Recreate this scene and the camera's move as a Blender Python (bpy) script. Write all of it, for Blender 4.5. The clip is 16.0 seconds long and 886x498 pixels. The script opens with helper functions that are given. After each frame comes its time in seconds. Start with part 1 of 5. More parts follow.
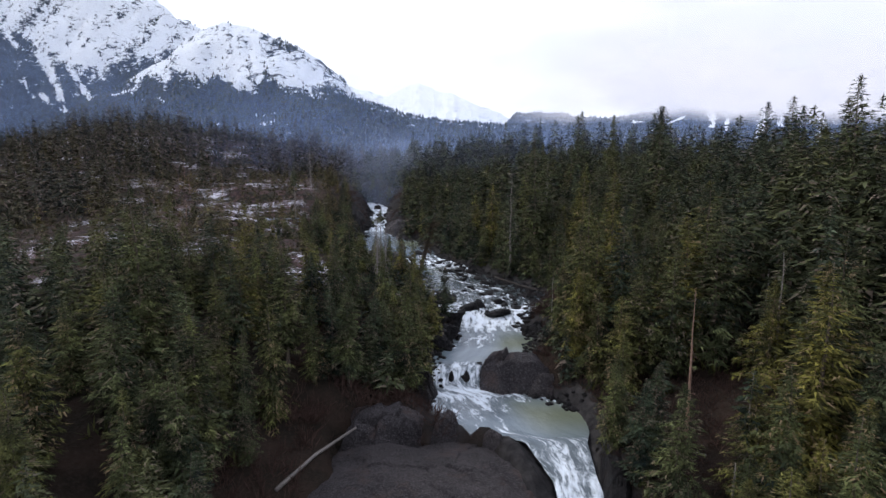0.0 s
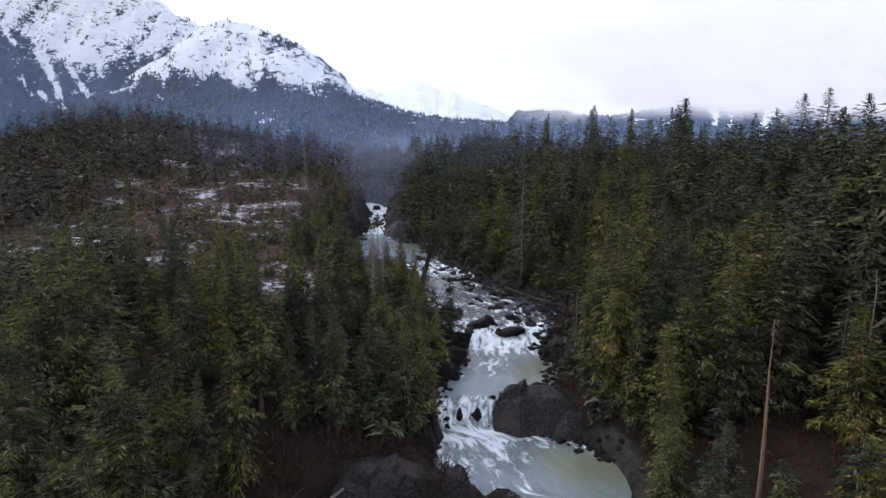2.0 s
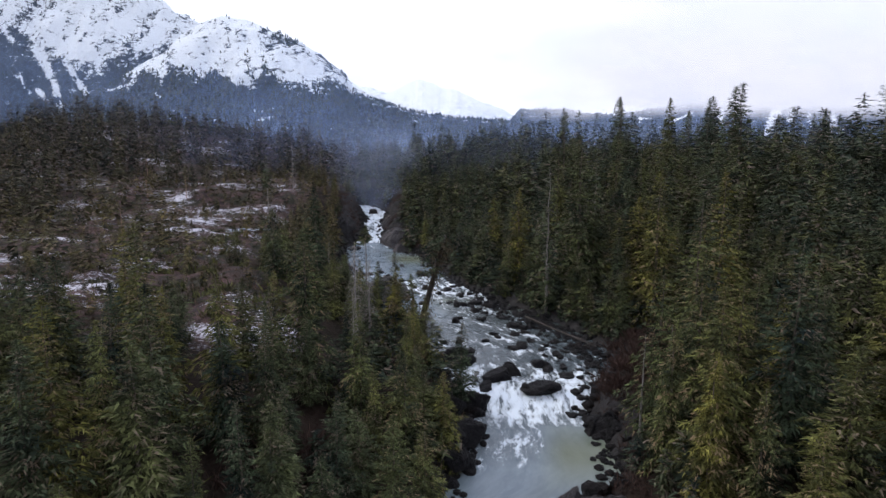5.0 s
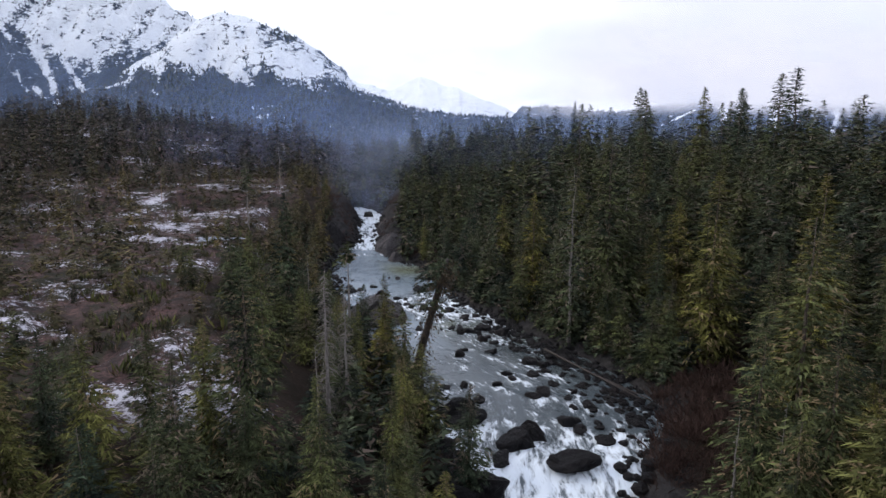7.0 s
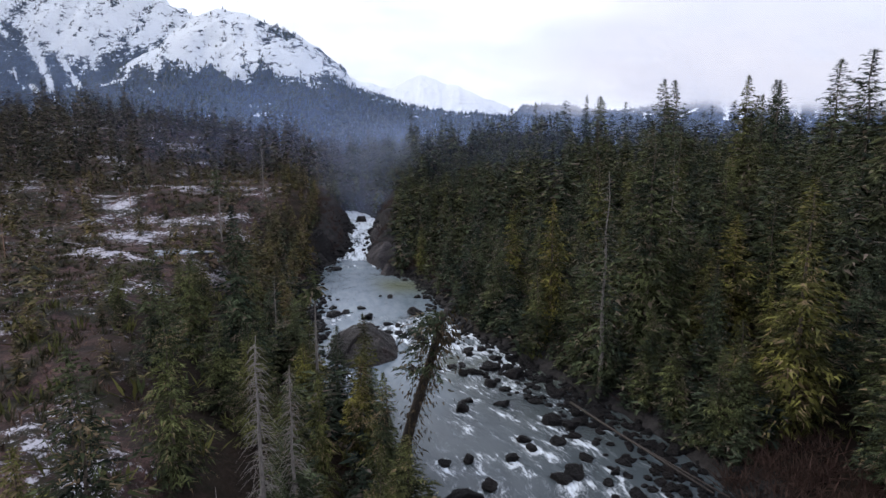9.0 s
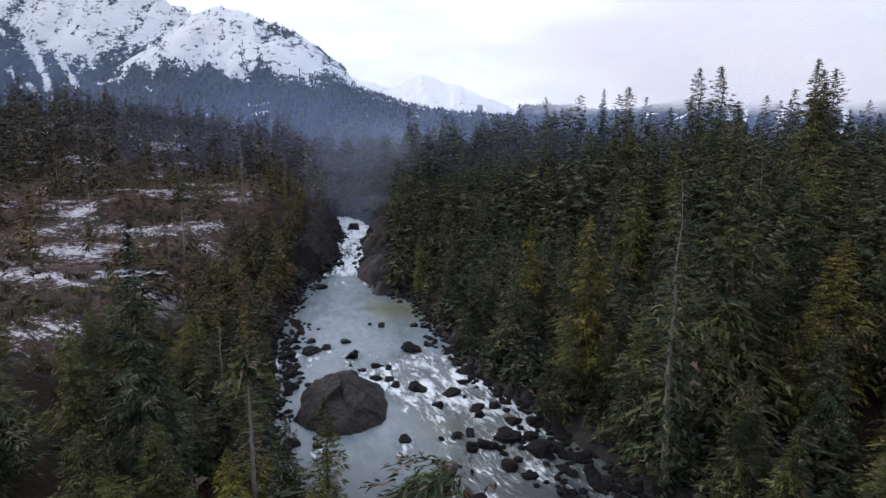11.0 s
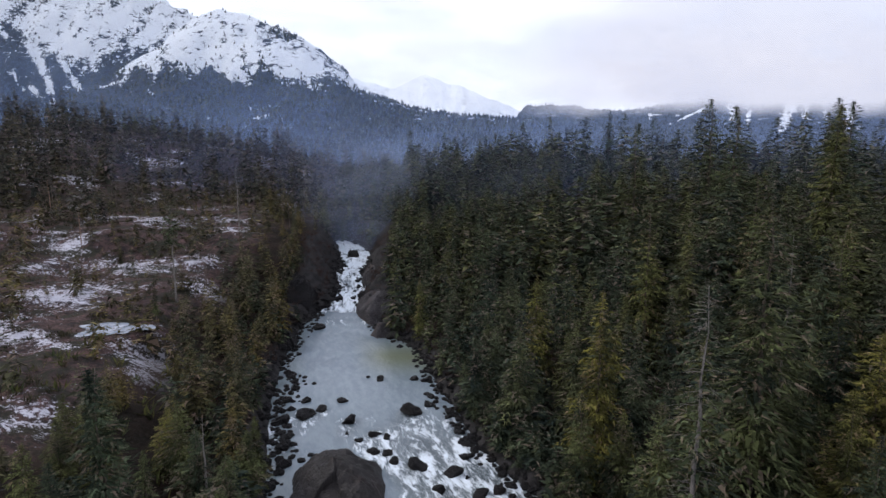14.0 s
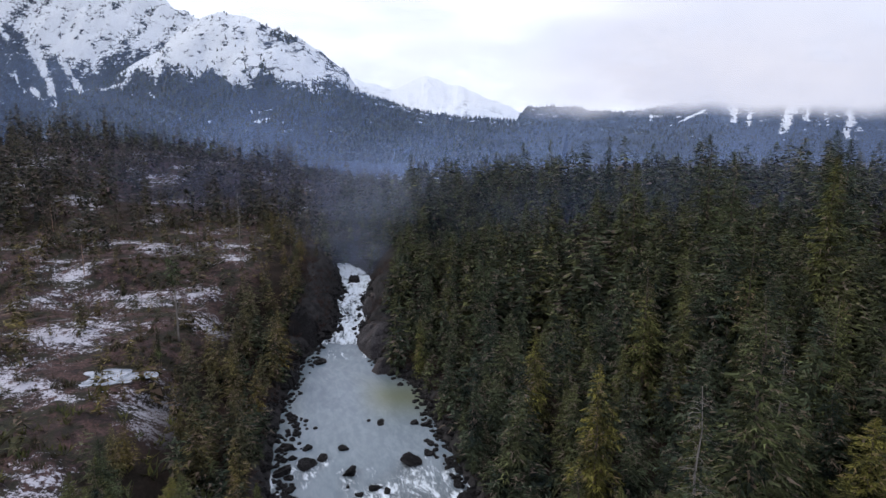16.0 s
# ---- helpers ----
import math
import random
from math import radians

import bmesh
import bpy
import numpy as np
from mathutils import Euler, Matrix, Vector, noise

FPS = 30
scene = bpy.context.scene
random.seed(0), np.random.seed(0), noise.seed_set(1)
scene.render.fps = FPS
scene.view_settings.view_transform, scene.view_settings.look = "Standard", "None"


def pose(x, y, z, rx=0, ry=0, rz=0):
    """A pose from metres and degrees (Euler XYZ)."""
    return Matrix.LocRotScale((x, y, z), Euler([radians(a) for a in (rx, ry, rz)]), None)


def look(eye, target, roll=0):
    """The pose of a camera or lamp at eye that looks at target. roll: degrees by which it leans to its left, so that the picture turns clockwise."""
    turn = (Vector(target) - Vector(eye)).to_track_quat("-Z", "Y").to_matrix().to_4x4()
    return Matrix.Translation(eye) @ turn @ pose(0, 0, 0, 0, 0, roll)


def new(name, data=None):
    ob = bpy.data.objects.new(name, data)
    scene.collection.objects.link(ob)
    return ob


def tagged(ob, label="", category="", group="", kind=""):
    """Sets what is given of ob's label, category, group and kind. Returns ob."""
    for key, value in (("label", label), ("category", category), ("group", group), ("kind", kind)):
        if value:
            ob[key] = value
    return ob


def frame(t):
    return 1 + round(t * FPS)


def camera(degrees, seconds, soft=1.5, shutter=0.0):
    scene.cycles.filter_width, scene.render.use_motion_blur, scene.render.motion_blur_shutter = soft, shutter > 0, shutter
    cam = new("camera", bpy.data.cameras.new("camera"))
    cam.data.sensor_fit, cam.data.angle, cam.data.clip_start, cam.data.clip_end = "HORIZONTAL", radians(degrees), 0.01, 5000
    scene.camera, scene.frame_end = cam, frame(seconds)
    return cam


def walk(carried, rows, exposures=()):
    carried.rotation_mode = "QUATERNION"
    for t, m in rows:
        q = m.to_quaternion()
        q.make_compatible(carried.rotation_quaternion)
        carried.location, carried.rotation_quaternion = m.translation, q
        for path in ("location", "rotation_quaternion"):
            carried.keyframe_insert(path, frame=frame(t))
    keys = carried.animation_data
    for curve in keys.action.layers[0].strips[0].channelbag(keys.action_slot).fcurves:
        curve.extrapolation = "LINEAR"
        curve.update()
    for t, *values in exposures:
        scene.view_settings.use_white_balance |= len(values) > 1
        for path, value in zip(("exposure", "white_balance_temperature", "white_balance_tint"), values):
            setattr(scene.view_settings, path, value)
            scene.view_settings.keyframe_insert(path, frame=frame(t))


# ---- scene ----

# ------------------------------------------------------------------ camera
cam = camera(75.6, 16.0, soft=1.5)
PATH = [
    (0.0, 0.0, 0.0, 30.002, -0.009, -8.702, 0.0), (0.5, -0.155, 2.751, 29.983, 0.017, -8.76, 0.014),
    (1.0, -0.309, 5.578, 29.976, 0.045, -8.808, 0.025), (1.5, -0.465, 8.538, 29.953, 0.074, -8.853, 0.03),
    (2.0, -0.591, 11.669, 29.92, 0.093, -8.893, 0.027), (2.5, -0.731, 14.963, 29.882, 0.11, -8.918, 0.018),
    (3.0, -0.85, 18.364, 29.8, 0.141, -8.911, 0.004), (3.5, -0.964, 21.847, 29.751, 0.177, -8.905, -0.011),
    (4.0, -1.079, 25.371, 29.707, 0.213, -8.911, -0.023), (6.5, -1.335, 44.54, 29.749, 0.397, -9.137, 0.006),
    (7.0, -1.347, 48.223, 29.789, 0.403, -9.176, 0.02), (7.5, -1.366, 51.93, 29.85, 0.404, -9.214, 0.028),
    (8.0, -1.353, 55.652, 29.912, 0.408, -9.262, 0.03), (8.5, -1.275, 59.484, 29.981, 0.43, -9.301, 0.024),
    (9.0, -1.236, 63.382, 30.028, 0.464, -9.326, 0.012), (11.5, -1.544, 82.408, 30.255, 0.584, -9.366, -0.026),
    (12.0, -1.552, 83.995, 30.514, 0.602, -9.4, -0.016), (12.5, -1.524, 84.405, 31.462, 0.635, -9.385, -0.002),
    (13.0, -1.476, 84.415, 33.042, 0.71, -9.371, 0.013), (13.5, -1.468, 84.368, 34.677, 0.746, -9.358, 0.024),
    (14.0, -1.453, 84.356, 36.285, 0.785, -9.36, 0.03), (14.5, -1.435, 84.408, 37.877, 0.816, -9.356, 0.028),
    (15.0, -1.415, 84.5, 39.456, 0.84, -9.36, 0.02), (15.5, -1.385, 84.58, 41.021, 0.857, -9.371, 0.006),
    (16.0, -1.352, 84.644, 42.592, 0.871, -9.382, -0.009)]
walk(cam, [(t, pose(x, y, z, 90 + pitch, roll, yaw)) for t, x, y, z, yaw, pitch, roll in PATH],
     exposures=[(0.0, 0.13, 6080, 12), (4.0, 0.15, 6080, 12), (9.0, 0.02, 6080, 12), (16.0, -0.06, 6080, 12)])

# ------------------------------------------------------------------ world and sun
SUN_ELEVATION, SUN_TURN = radians(36), radians(-68)


def build_world():
    world = bpy.data.worlds.new("overcast_sky")
    scene.world = world
    world.use_nodes = True
    nt = world.node_tree
    nt.nodes.clear()
    out = nt.nodes.new("ShaderNodeOutputWorld")
    bg = nt.nodes.new("ShaderNodeBackground")
    sky = nt.nodes.new("ShaderNodeTexSky")
    sky.sky_type, sky.sun_disc = "NISHITA", False
    sky.sun_elevation, sky.sun_rotation = SUN_ELEVATION, SUN_TURN
    gain = nt.nodes.new("ShaderNodeVectorMath")
    gain.operation = "SCALE"
    gain.inputs["Scale"].default_value = 0.10
    nt.links.new(sky.outputs[0], gain.inputs[0])
    co = nt.nodes.new("ShaderNodeTexCoord")
    mp = nt.nodes.new("ShaderNodeMapping")
    mp.inputs["Scale"].default_value = (1.6, 1.6, 6.5)
    mp.inputs["Location"].default_value = (0.35, 0.1, 0.2)
    nt.links.new(co.outputs["Generated"], mp.inputs[0])
    thick = nt.nodes.new("ShaderNodeTexNoise")
    thick.inputs["Scale"].default_value, thick.inputs["Detail"].default_value = 1.1, 6
    thick.inputs["Roughness"].default_value = 0.5
    nt.links.new(mp.outputs[0], thick.inputs[0])
    shade = nt.nodes.new("ShaderNodeValToRGB")
    shade.color_ramp.elements[0].position, shade.color_ramp.elements[0].color = 0.40, (0.99, 1.02, 1.14, 1)
    shade.color_ramp.elements[1].position, shade.color_ramp.elements[1].color = 0.53, (1.46, 1.48, 1.58, 1)
    nt.links.new(thick.outputs[0], shade.inputs[0])
    cover = nt.nodes.new("ShaderNodeMix")
    cover.data_type = "RGBA"
    cover.inputs["Factor"].default_value = 0.88
    nt.links.new(gain.outputs[0], cover.inputs["A"])
    nt.links.new(shade.outputs[0], cover.inputs["B"])
    nt.links.new(cover.outputs["Result"], bg.inputs["Color"])
    bg.inputs["Strength"].default_value = 1.0
    nt.links.new(bg.outputs[0], out.inputs["Surface"])


build_world()
sun_data = bpy.data.lights.new("sun", "SUN")
sun_data.energy, sun_data.angle, sun_data.color = 1.5, radians(14), (1.0, 0.92, 0.74)
sun = new("sun", sun_data)
sun.matrix_world = look((0, 0, 0), (-math.sin(SUN_TURN) * math.cos(SUN_ELEVATION), -math.cos(SUN_TURN) * math.cos(SUN_ELEVATION), -math.sin(SUN_ELEVATION)))


# ------------------------------------------------------------------ materials
class Nodes:
    """A small builder for node materials."""

    def __init__(self, name):
        self.mat = bpy.data.materials.new(name)
        self.mat.use_nodes = True
        self.nt = self.mat.node_tree
        self.bsdf = self.nt.nodes["Principled BSDF"]
        self.pos = self.nt.nodes.new("ShaderNodeNewGeometry").outputs["Position"]

    def add(self, kind, **sockets):
        node = self.nt.nodes.new("ShaderNode" + kind)
        for key, value in sockets.items():
            self.put(value, node.inputs[key.replace("_", " ")])
        return node

    def put(self, value, socket):
        if isinstance(value, bpy.types.NodeSocket):
            self.nt.links.new(value, socket)
        else:
            socket.default_value = value

    def noise(self, scale, detail=5.0, rough=0.55, vector=None, stretch=None):
        vector = vector or self.pos
        if stretch:
            node = self.add("Mapping", Vector=vector, Scale=stretch)
            vector = node.outputs[0]
        return self.add("TexNoise", Vector=vector, Scale=scale, Detail=detail, Roughness=rough).outputs[0]

    def ramp(self, value, stops):
        node = self.add("ValToRGB", Fac=value)
        els = node.color_ramp.elements
        while len(els) < len(stops):
            els.new(0.5)
        for el, (at, c) in zip(els, stops):
            el.position = at
            el.color = (c, c, c, 1) if isinstance(c, (int, float)) else (*c, 1)
        return node.outputs[0]

    def mix(self, fac, a, b, how="MIX"):
        node = self.nt.nodes.new("ShaderNodeMix")
        node.data_type, node.blend_type = "RGBA", how
        for value, socket in ((fac, node.inputs["Factor"]), (a, node.inputs["A"]), (b, node.inputs["B"])):
            if isinstance(value, tuple) and len(value) == 3:
                value = (*value, 1)
            self.put(value, socket)
        return node.outputs["Result"]

    def math(self, how, a, b=0.0):
        node = self.nt.nodes.new("ShaderNodeMath")
        node.operation = how
        self.put(a, node.inputs[0]), self.put(b, node.inputs[1])
        return node.outputs[0]

    def attr(self, name):
        node = self.nt.nodes.new("ShaderNodeAttribute")
        node.attribute_name = name
        return node

    def bump(self, height, strength=0.5, distance=0.1):
        node = self.add("Bump", Height=height, Strength=strength, Distance=distance)
        self.nt.links.new(node.outputs[0], self.bsdf.inputs["Normal"])

    def finish(self, color, rough=0.8, specular=0.3, metal=0.0):
        self.put(color if not isinstance(color, tuple) else (*color, 1), self.bsdf.inputs["Base Color"])
        self.put(rough, self.bsdf.inputs["Roughness"])
        self.put(specular, self.bsdf.inputs["Specular IOR Level"])
        self.put(metal, self.bsdf.inputs["Metallic"])
        return self.mat


def foliage_material(name, dark, light, dry, per_tree):
    """Needles: per_tree is "object" for single trees or an attribute's name for joined woods."""
    n = Nodes(name)
    if per_tree == "object":
        tree = n.nt.nodes.new("ShaderNodeObjectInfo").outputs["Random"]
    else:
        tree = n.attr(per_tree).outputs["Fac"]
    island = n.nt.nodes.new("ShaderNodeNewGeometry").outputs["Random Per Island"]
    patch = n.ramp(n.noise(0.35, 4), [(0.35, 0.0), (0.65, 1.0)])
    lively = n.mix(n.math("MULTIPLY", patch, 0.75), dark, light)
    spray = n.ramp(island, [(0.0, 0.40), (0.6, 0.95), (1.0, 1.9)])
    lively = n.mix(1.0, lively, spray, "MULTIPLY")
    tone = n.ramp(tree, [(0.0, (0.62, 0.72, 0.80)), (0.35, (0.9, 0.95, 0.9)), (0.7, (1.10, 1.06, 0.8)), (1.0, (1.35, 1.2, 0.75))])
    lively = n.mix(1.0, lively, tone, "MULTIPLY")
    withered = n.ramp(n.math("ADD", n.math("MULTIPLY", island, 0.5), n.noise(0.6, 3)), [(0.92, 0.0), (1.04, 0.9)])
    color = n.mix(withered, lively, dry)
    return n.finish(color, 0.8, 0.06)


def bark_material(name, base, pale):
    n = Nodes(name)
    grain = n.noise(6, 6, 0.6, stretch=(3, 3, 0.4))
    color = n.mix(n.ramp(grain, [(0.35, 0.0), (0.7, 1.0)]), base, pale)
    n.bump(grain, 0.6, 0.05)
    return n.finish(color, 0.9, 0.2)


def rock_material(name, base, pale, wet, sheen=0.2):
    n = Nodes(name)
    big = n.noise(0.45, 6, 0.6)
    fine = n.noise(5.5, 8, 0.65)
    color = n.mix(n.ramp(big, [(0.35, 0.0), (0.7, 1.0)]), base, pale)
    color = n.mix(n.ramp(fine, [(0.47, 0.0), (0.66, 0.85)]), color, tuple(c * 1.9 for c in pale))
    color = n.mix(n.ramp(n.noise(0.30, 6, 0.65), [(0.54, 0.0), (0.66, 0.6)]), color, (pale[0] * 1.5, pale[1] * 1.15, pale[2] * 0.95))
    crack = n.add("TexVoronoi", Vector=n.pos, Scale=0.55)
    crack.feature = "DISTANCE_TO_EDGE"
    gap = n.ramp(crack.outputs["Distance"], [(0.0, 0.0), (0.05, 1.0)])
    color = n.mix(n.math("MULTIPLY", n.math("SUBTRACT", 1.0, gap), 0.25), color, tuple(c * 0.45 for c in base))
    n.bump(n.math("ADD", n.math("MULTIPLY", gap, 0.12), n.math("ADD", n.math("MULTIPLY", fine, 1.3), n.math("ADD", big, n.noise(1.6, 5, 0.6)))), 1.0, 0.45)
    rough = n.ramp(n.noise(0.9, 4), [(0.3, wet), (0.7, min(1.0, wet + 0.3))])
    return n.finish(color, rough, sheen)


GREEN = foliage_material("needles", (0.018, 0.024, 0.020), (0.112, 0.124, 0.060), (0.130, 0.098, 0.074), "object")
GREEN_WARM = foliage_material("needles_warm", (0.024, 0.028, 0.019), (0.155, 0.155, 0.055), (0.17, 0.12, 0.074), "object")
GREEN_WOODS = foliage_material("needles_woods", (0.021, 0.027, 0.023), (0.102, 0.110, 0.058), (0.130, 0.100, 0.082), "tint")
OLIVE_WOODS = foliage_material("needles_olive", (0.028, 0.028, 0.021), (0.140, 0.120, 0.060), (0.150, 0.106, 0.082), "tint")
DULL_WOODS = foliage_material("needles_dull", (0.028, 0.028, 0.026), (0.084, 0.078, 0.058), (0.140, 0.100, 0.094), "tint")
BARK = bark_material("bark", (0.055, 0.042, 0.034), (0.16, 0.13, 0.11))
DARK_BARK = bark_material("dark_bark", (0.028, 0.023, 0.021), (0.075, 0.064, 0.058))
DEAD_BARK = bark_material("dead_bark", (0.10, 0.088, 0.080), (0.25, 0.225, 0.21))
RUST_BARK = bark_material("rust_bark", (0.13, 0.075, 0.055), (0.30, 0.20, 0.15))
ROCK = rock_material("wet_rock", (0.0055, 0.005, 0.006), (0.016, 0.0145, 0.016), 0.45, 0.16)
ROCK_PALE = rock_material("bare_bedrock", (0.024, 0.021, 0.023), (0.064, 0.056, 0.058), 0.6)
ROCK_WET = rock_material("wet_boulder_rock", (0.014, 0.012, 0.012), (0.042, 0.036, 0.036), 0.34, 0.35)
ROCK_DRY = rock_material("bank_rock", (0.015, 0.013, 0.015), (0.066, 0.059, 0.063), 0.5)


def ground_material():
    n = Nodes("ground_cover")
    zone = n.add("SeparateColor", Color=n.attr("zone").outputs["Color"])
    rocky, bog = zone.outputs["Red"], zone.outputs["Green"]
    big, fine = n.noise(0.22, 5), n.noise(3.0, 7, 0.65)
    floor_c = n.mix(n.ramp(big, [(0.35, 0.0), (0.65, 1.0)]), (0.010, 0.009, 0.007), (0.028, 0.018, 0.014))
    floor_c = n.mix(n.ramp(fine, [(0.45, 0.0), (0.75, 0.8)]), floor_c, (0.036, 0.026, 0.020))
    heath = n.mix(n.ramp(n.noise(0.5, 5, 0.65), [(0.38, 0.0), (0.60, 1.0)]), (0.028, 0.021, 0.022), (0.105, 0.062, 0.058))
    heath = n.mix(n.ramp(n.noise(0.21, 6, 0.65), [(0.49, 0.0), (0.56, 0.9)]), heath, (0.030, 0.030, 0.020))
    heath = n.mix(n.ramp(fine, [(0.42, 0.0), (0.58, 0.7)]), heath, (0.020, 0.018, 0.017))
    patch = n.math("ADD", n.math("MULTIPLY", n.noise(0.075, 4, stretch=(1, 1.3, 1)), 0.9), n.math("ADD", n.math("MULTIPLY", n.noise(0.7, 6, 0.72, stretch=(0.9, 1.4, 1)), 0.6), n.math("MULTIPLY", n.noise(2.6, 6, 0.75), 0.7)))
    snow = n.ramp(n.math("MULTIPLY", patch, 0.5), [(0.596, 0.0), (0.632, 1.0)])
    heath = n.mix(snow, heath, (0.46, 0.45, 0.51))
    stone = n.mix(n.ramp(n.noise(0.8, 7, 0.65), [(0.35, 0.0), (0.7, 1.0)]), (0.014, 0.013, 0.014), (0.045, 0.042, 0.042))
    color = n.mix(bog, floor_c, heath)
    color = n.mix(rocky, color, stone)
    n.bump(n.math("ADD", fine, n.noise(0.9, 5)), 0.7, 0.3)
    return n.finish(color, 0.9, 0.08)


def water_material():
    n = Nodes("river_water")
    foam_at = n.attr("foam").outputs["Fac"]
    flow = n.attr("flow").outputs["Vector"]
    bend = n.add("TexNoise", Vector=flow, Scale=0.35, Detail=3.0)
    warp = n.add("VectorMath")
    warp.operation = "MULTIPLY_ADD"
    n.put(bend.outputs["Color"], warp.inputs[0])
    warp.inputs[1].default_value = (1.6, 1.6, 0)
    n.put(flow, warp.inputs[2])
    lace = n.noise(1.0, 7, 0.66, vector=warp.outputs[0], stretch=(0.90, 0.30, 1))
    fine = n.noise(1.0, 5, 0.62, vector=warp.outputs[0], stretch=(2.6, 0.85, 1))
    swirl = n.math("ADD", n.math("MULTIPLY", n.math("SUBTRACT", lace, 0.5), 3.2), n.math("MULTIPLY", n.math("SUBTRACT", fine, 0.5), 1.9))
    swirl = n.math("MULTIPLY", swirl, n.ramp(foam_at, [(0.0, 0.12), (0.16, 1.0)]))
    mass = n.ramp(n.math("ADD", foam_at, swirl), [(0.34, 0.0), (0.52, 0.22), (0.72, 0.70), (1.0, 1.0)])
    thread = n.ramp(n.math("ABSOLUTE", n.math("SUBTRACT", fine, 0.5)), [(0.0, 0.4), (0.035, 0.0)])
    thread = n.math("MULTIPLY", thread, n.ramp(n.math("ADD", foam_at, n.math("MULTIPLY", n.math("SUBTRACT", lace, 0.5), 1.2)), [(0.12, 0.0), (0.5, 1.0)]))
    foam = n.math("MAXIMUM", mass, thread)
    # The pool's blue-grey has sky reflection put into the body colour, mottled by noise.
    pool = n.mix(n.ramp(n.attr("calm").outputs["Fac"], [(0.0, 0.0), (1.0, 1.0)]), n.mix(n.ramp(n.noise(1.0, 6, 0.65, vector=warp.outputs[0], stretch=(1.1, 0.45, 1)), [(0.40, 0.0), (0.62, 1.0)]), (0.128, 0.160, 0.190), (0.166, 0.198, 0.229)), (0.122, 0.136, 0.098))
    body = n.mix(n.ramp(foam_at, [(0.12, 0.0), (0.40, 0.7)]), pool, (0.085, 0.100, 0.112))
    body = n.mix(n.attr("deep").outputs["Fac"], body, (0.040, 0.049, 0.055))
    color = n.mix(foam, body, (0.64, 0.69, 0.75))
    rough = n.mix(foam, (0.06, 0.06, 0.06), (0.8, 0.8, 0.8))
    ripple = n.noise(1.0, 6, 0.6, vector=flow, stretch=(2.4, 1.3, 1))
    n.bump(n.math("ADD", ripple, n.math("MULTIPLY", lace, 1.2)), n.ramp(foam_at, [(0.02, 0.20), (0.25, 0.40)]), 0.22)
    n.bsdf.inputs["IOR"].default_value = 1.33
    return n.finish(color, rough, 0.5)


GROUND, WATER = ground_material(), water_material()


# ------------------------------------------------------------------ mesh helpers
def trimesh(name, verts, tris, material, smooth=False, **attributes):
    """A mesh from arrays of places and of triangles (or quads)."""
    verts, tris = np.asarray(verts, np.float32), np.asarray(tris, np.int32)
    me = bpy.data.meshes.new(name)
    k = tris.shape[1]
    me.vertices.add(len(verts))
    me.vertices.foreach_set("co", verts.ravel())
    me.loops.add(tris.size)
    me.loops.foreach_set("vertex_index", tris.ravel())
    me.polygons.add(len(tris))
    me.polygons.foreach_set("loop_start", np.arange(0, tris.size, k, dtype=np.int32))
    for key, values in attributes.items():
        values = np.asarray(values, np.float32)
        kind, field = {1: ("FLOAT", "value"), 2: ("FLOAT_VECTOR", "vector"), 3: ("FLOAT_COLOR", "color")}[1 if values.ndim == 1 else 2 if values.shape[1] == 3 else 3]
        me.attributes.new(key, kind, "POINT").data.foreach_set(field, values.ravel())
    me.update(calc_edges=True)
    me.validate()
    me.polygons.foreach_set("use_smooth", np.full(len(tris), smooth))
    me.materials.append(material)
    return me


def grid_faces(rows, cols):
    i = np.arange(rows * cols).reshape(rows, cols)
    return np.stack([i[:-1, :-1], i[:-1, 1:], i[1:, 1:], i[1:, :-1]], -1).reshape(-1, 4)


def part(name, me, parent, label=""):
    ob = new(name, me)
    ob.parent = parent
    return tagged(ob, label) if label else ob


def value_noise(x, y, seed=0):
    """Smooth noise from 0 to 1 over arrays, one bump a unit."""
    xi, yi = np.floor(x).astype(np.int64), np.floor(y).astype(np.int64)
    fx, fy = x - xi, y - yi
    fx, fy = fx * fx * (3 - 2 * fx), fy * fy * (3 - 2 * fy)

    def h(a, b):
        n = (a * 374761393 + b * 668265263 + seed * 974634281) & 0x7FFFFFFF
        n = ((n ^ (n >> 13)) * 1274126177) & 0x7FFFFFFF
        return ((n ^ (n >> 16)) & 0xFFFF) / 65535.0
    return (h(xi, yi) * (1 - fx) + h(xi + 1, yi) * fx) * (1 - fy) + (h(xi, yi + 1) * (1 - fx) + h(xi + 1, yi + 1) * fx) * fy


def fbm(x, y, octaves=5, seed=0, gain=0.5):
    total, amp, norm = 0.0, 1.0, 0.0
    for k in range(octaves):
        total = total + amp * value_noise(x * 2 ** k + 17.3 * k, y * 2 ** k - 9.1 * k, seed + k)
        norm += amp
        amp *= gain
    return total / norm


def ease(a, b, x):
    t = np.clip((x - a) / (b - a), 0, 1)
    return t * t * (3 - 2 * t)


# ------------------------------------------------------------------ the river's plan
BANK_Y = [0, 30, 40, 46, 50, 55, 57, 60, 63, 66, 68.5, 72.5, 75, 77, 84, 87, 92, 97, 100, 104, 108, 115, 122, 133, 141, 150, 161, 170, 178, 185, 190, 194, 199, 203, 209, 216, 222, 228, 240, 250]
BANK_L = [14, 13, 11.5, 11, 10.6, 8.8, 2.0, 0, -1.7, -1.5, -1, -1, -0.5, 0, 2.0, 1.8, 0.2, -2.5, -3.8, -4.5, -6.5, -11, -15.5, -17.8, -20.3, -22.8, -24.8, -26.4, -27, -26.8, -26.0, -24.0, -24.6, -24.8, -27.2, -26.4, -28.4, -30, -34, -40]
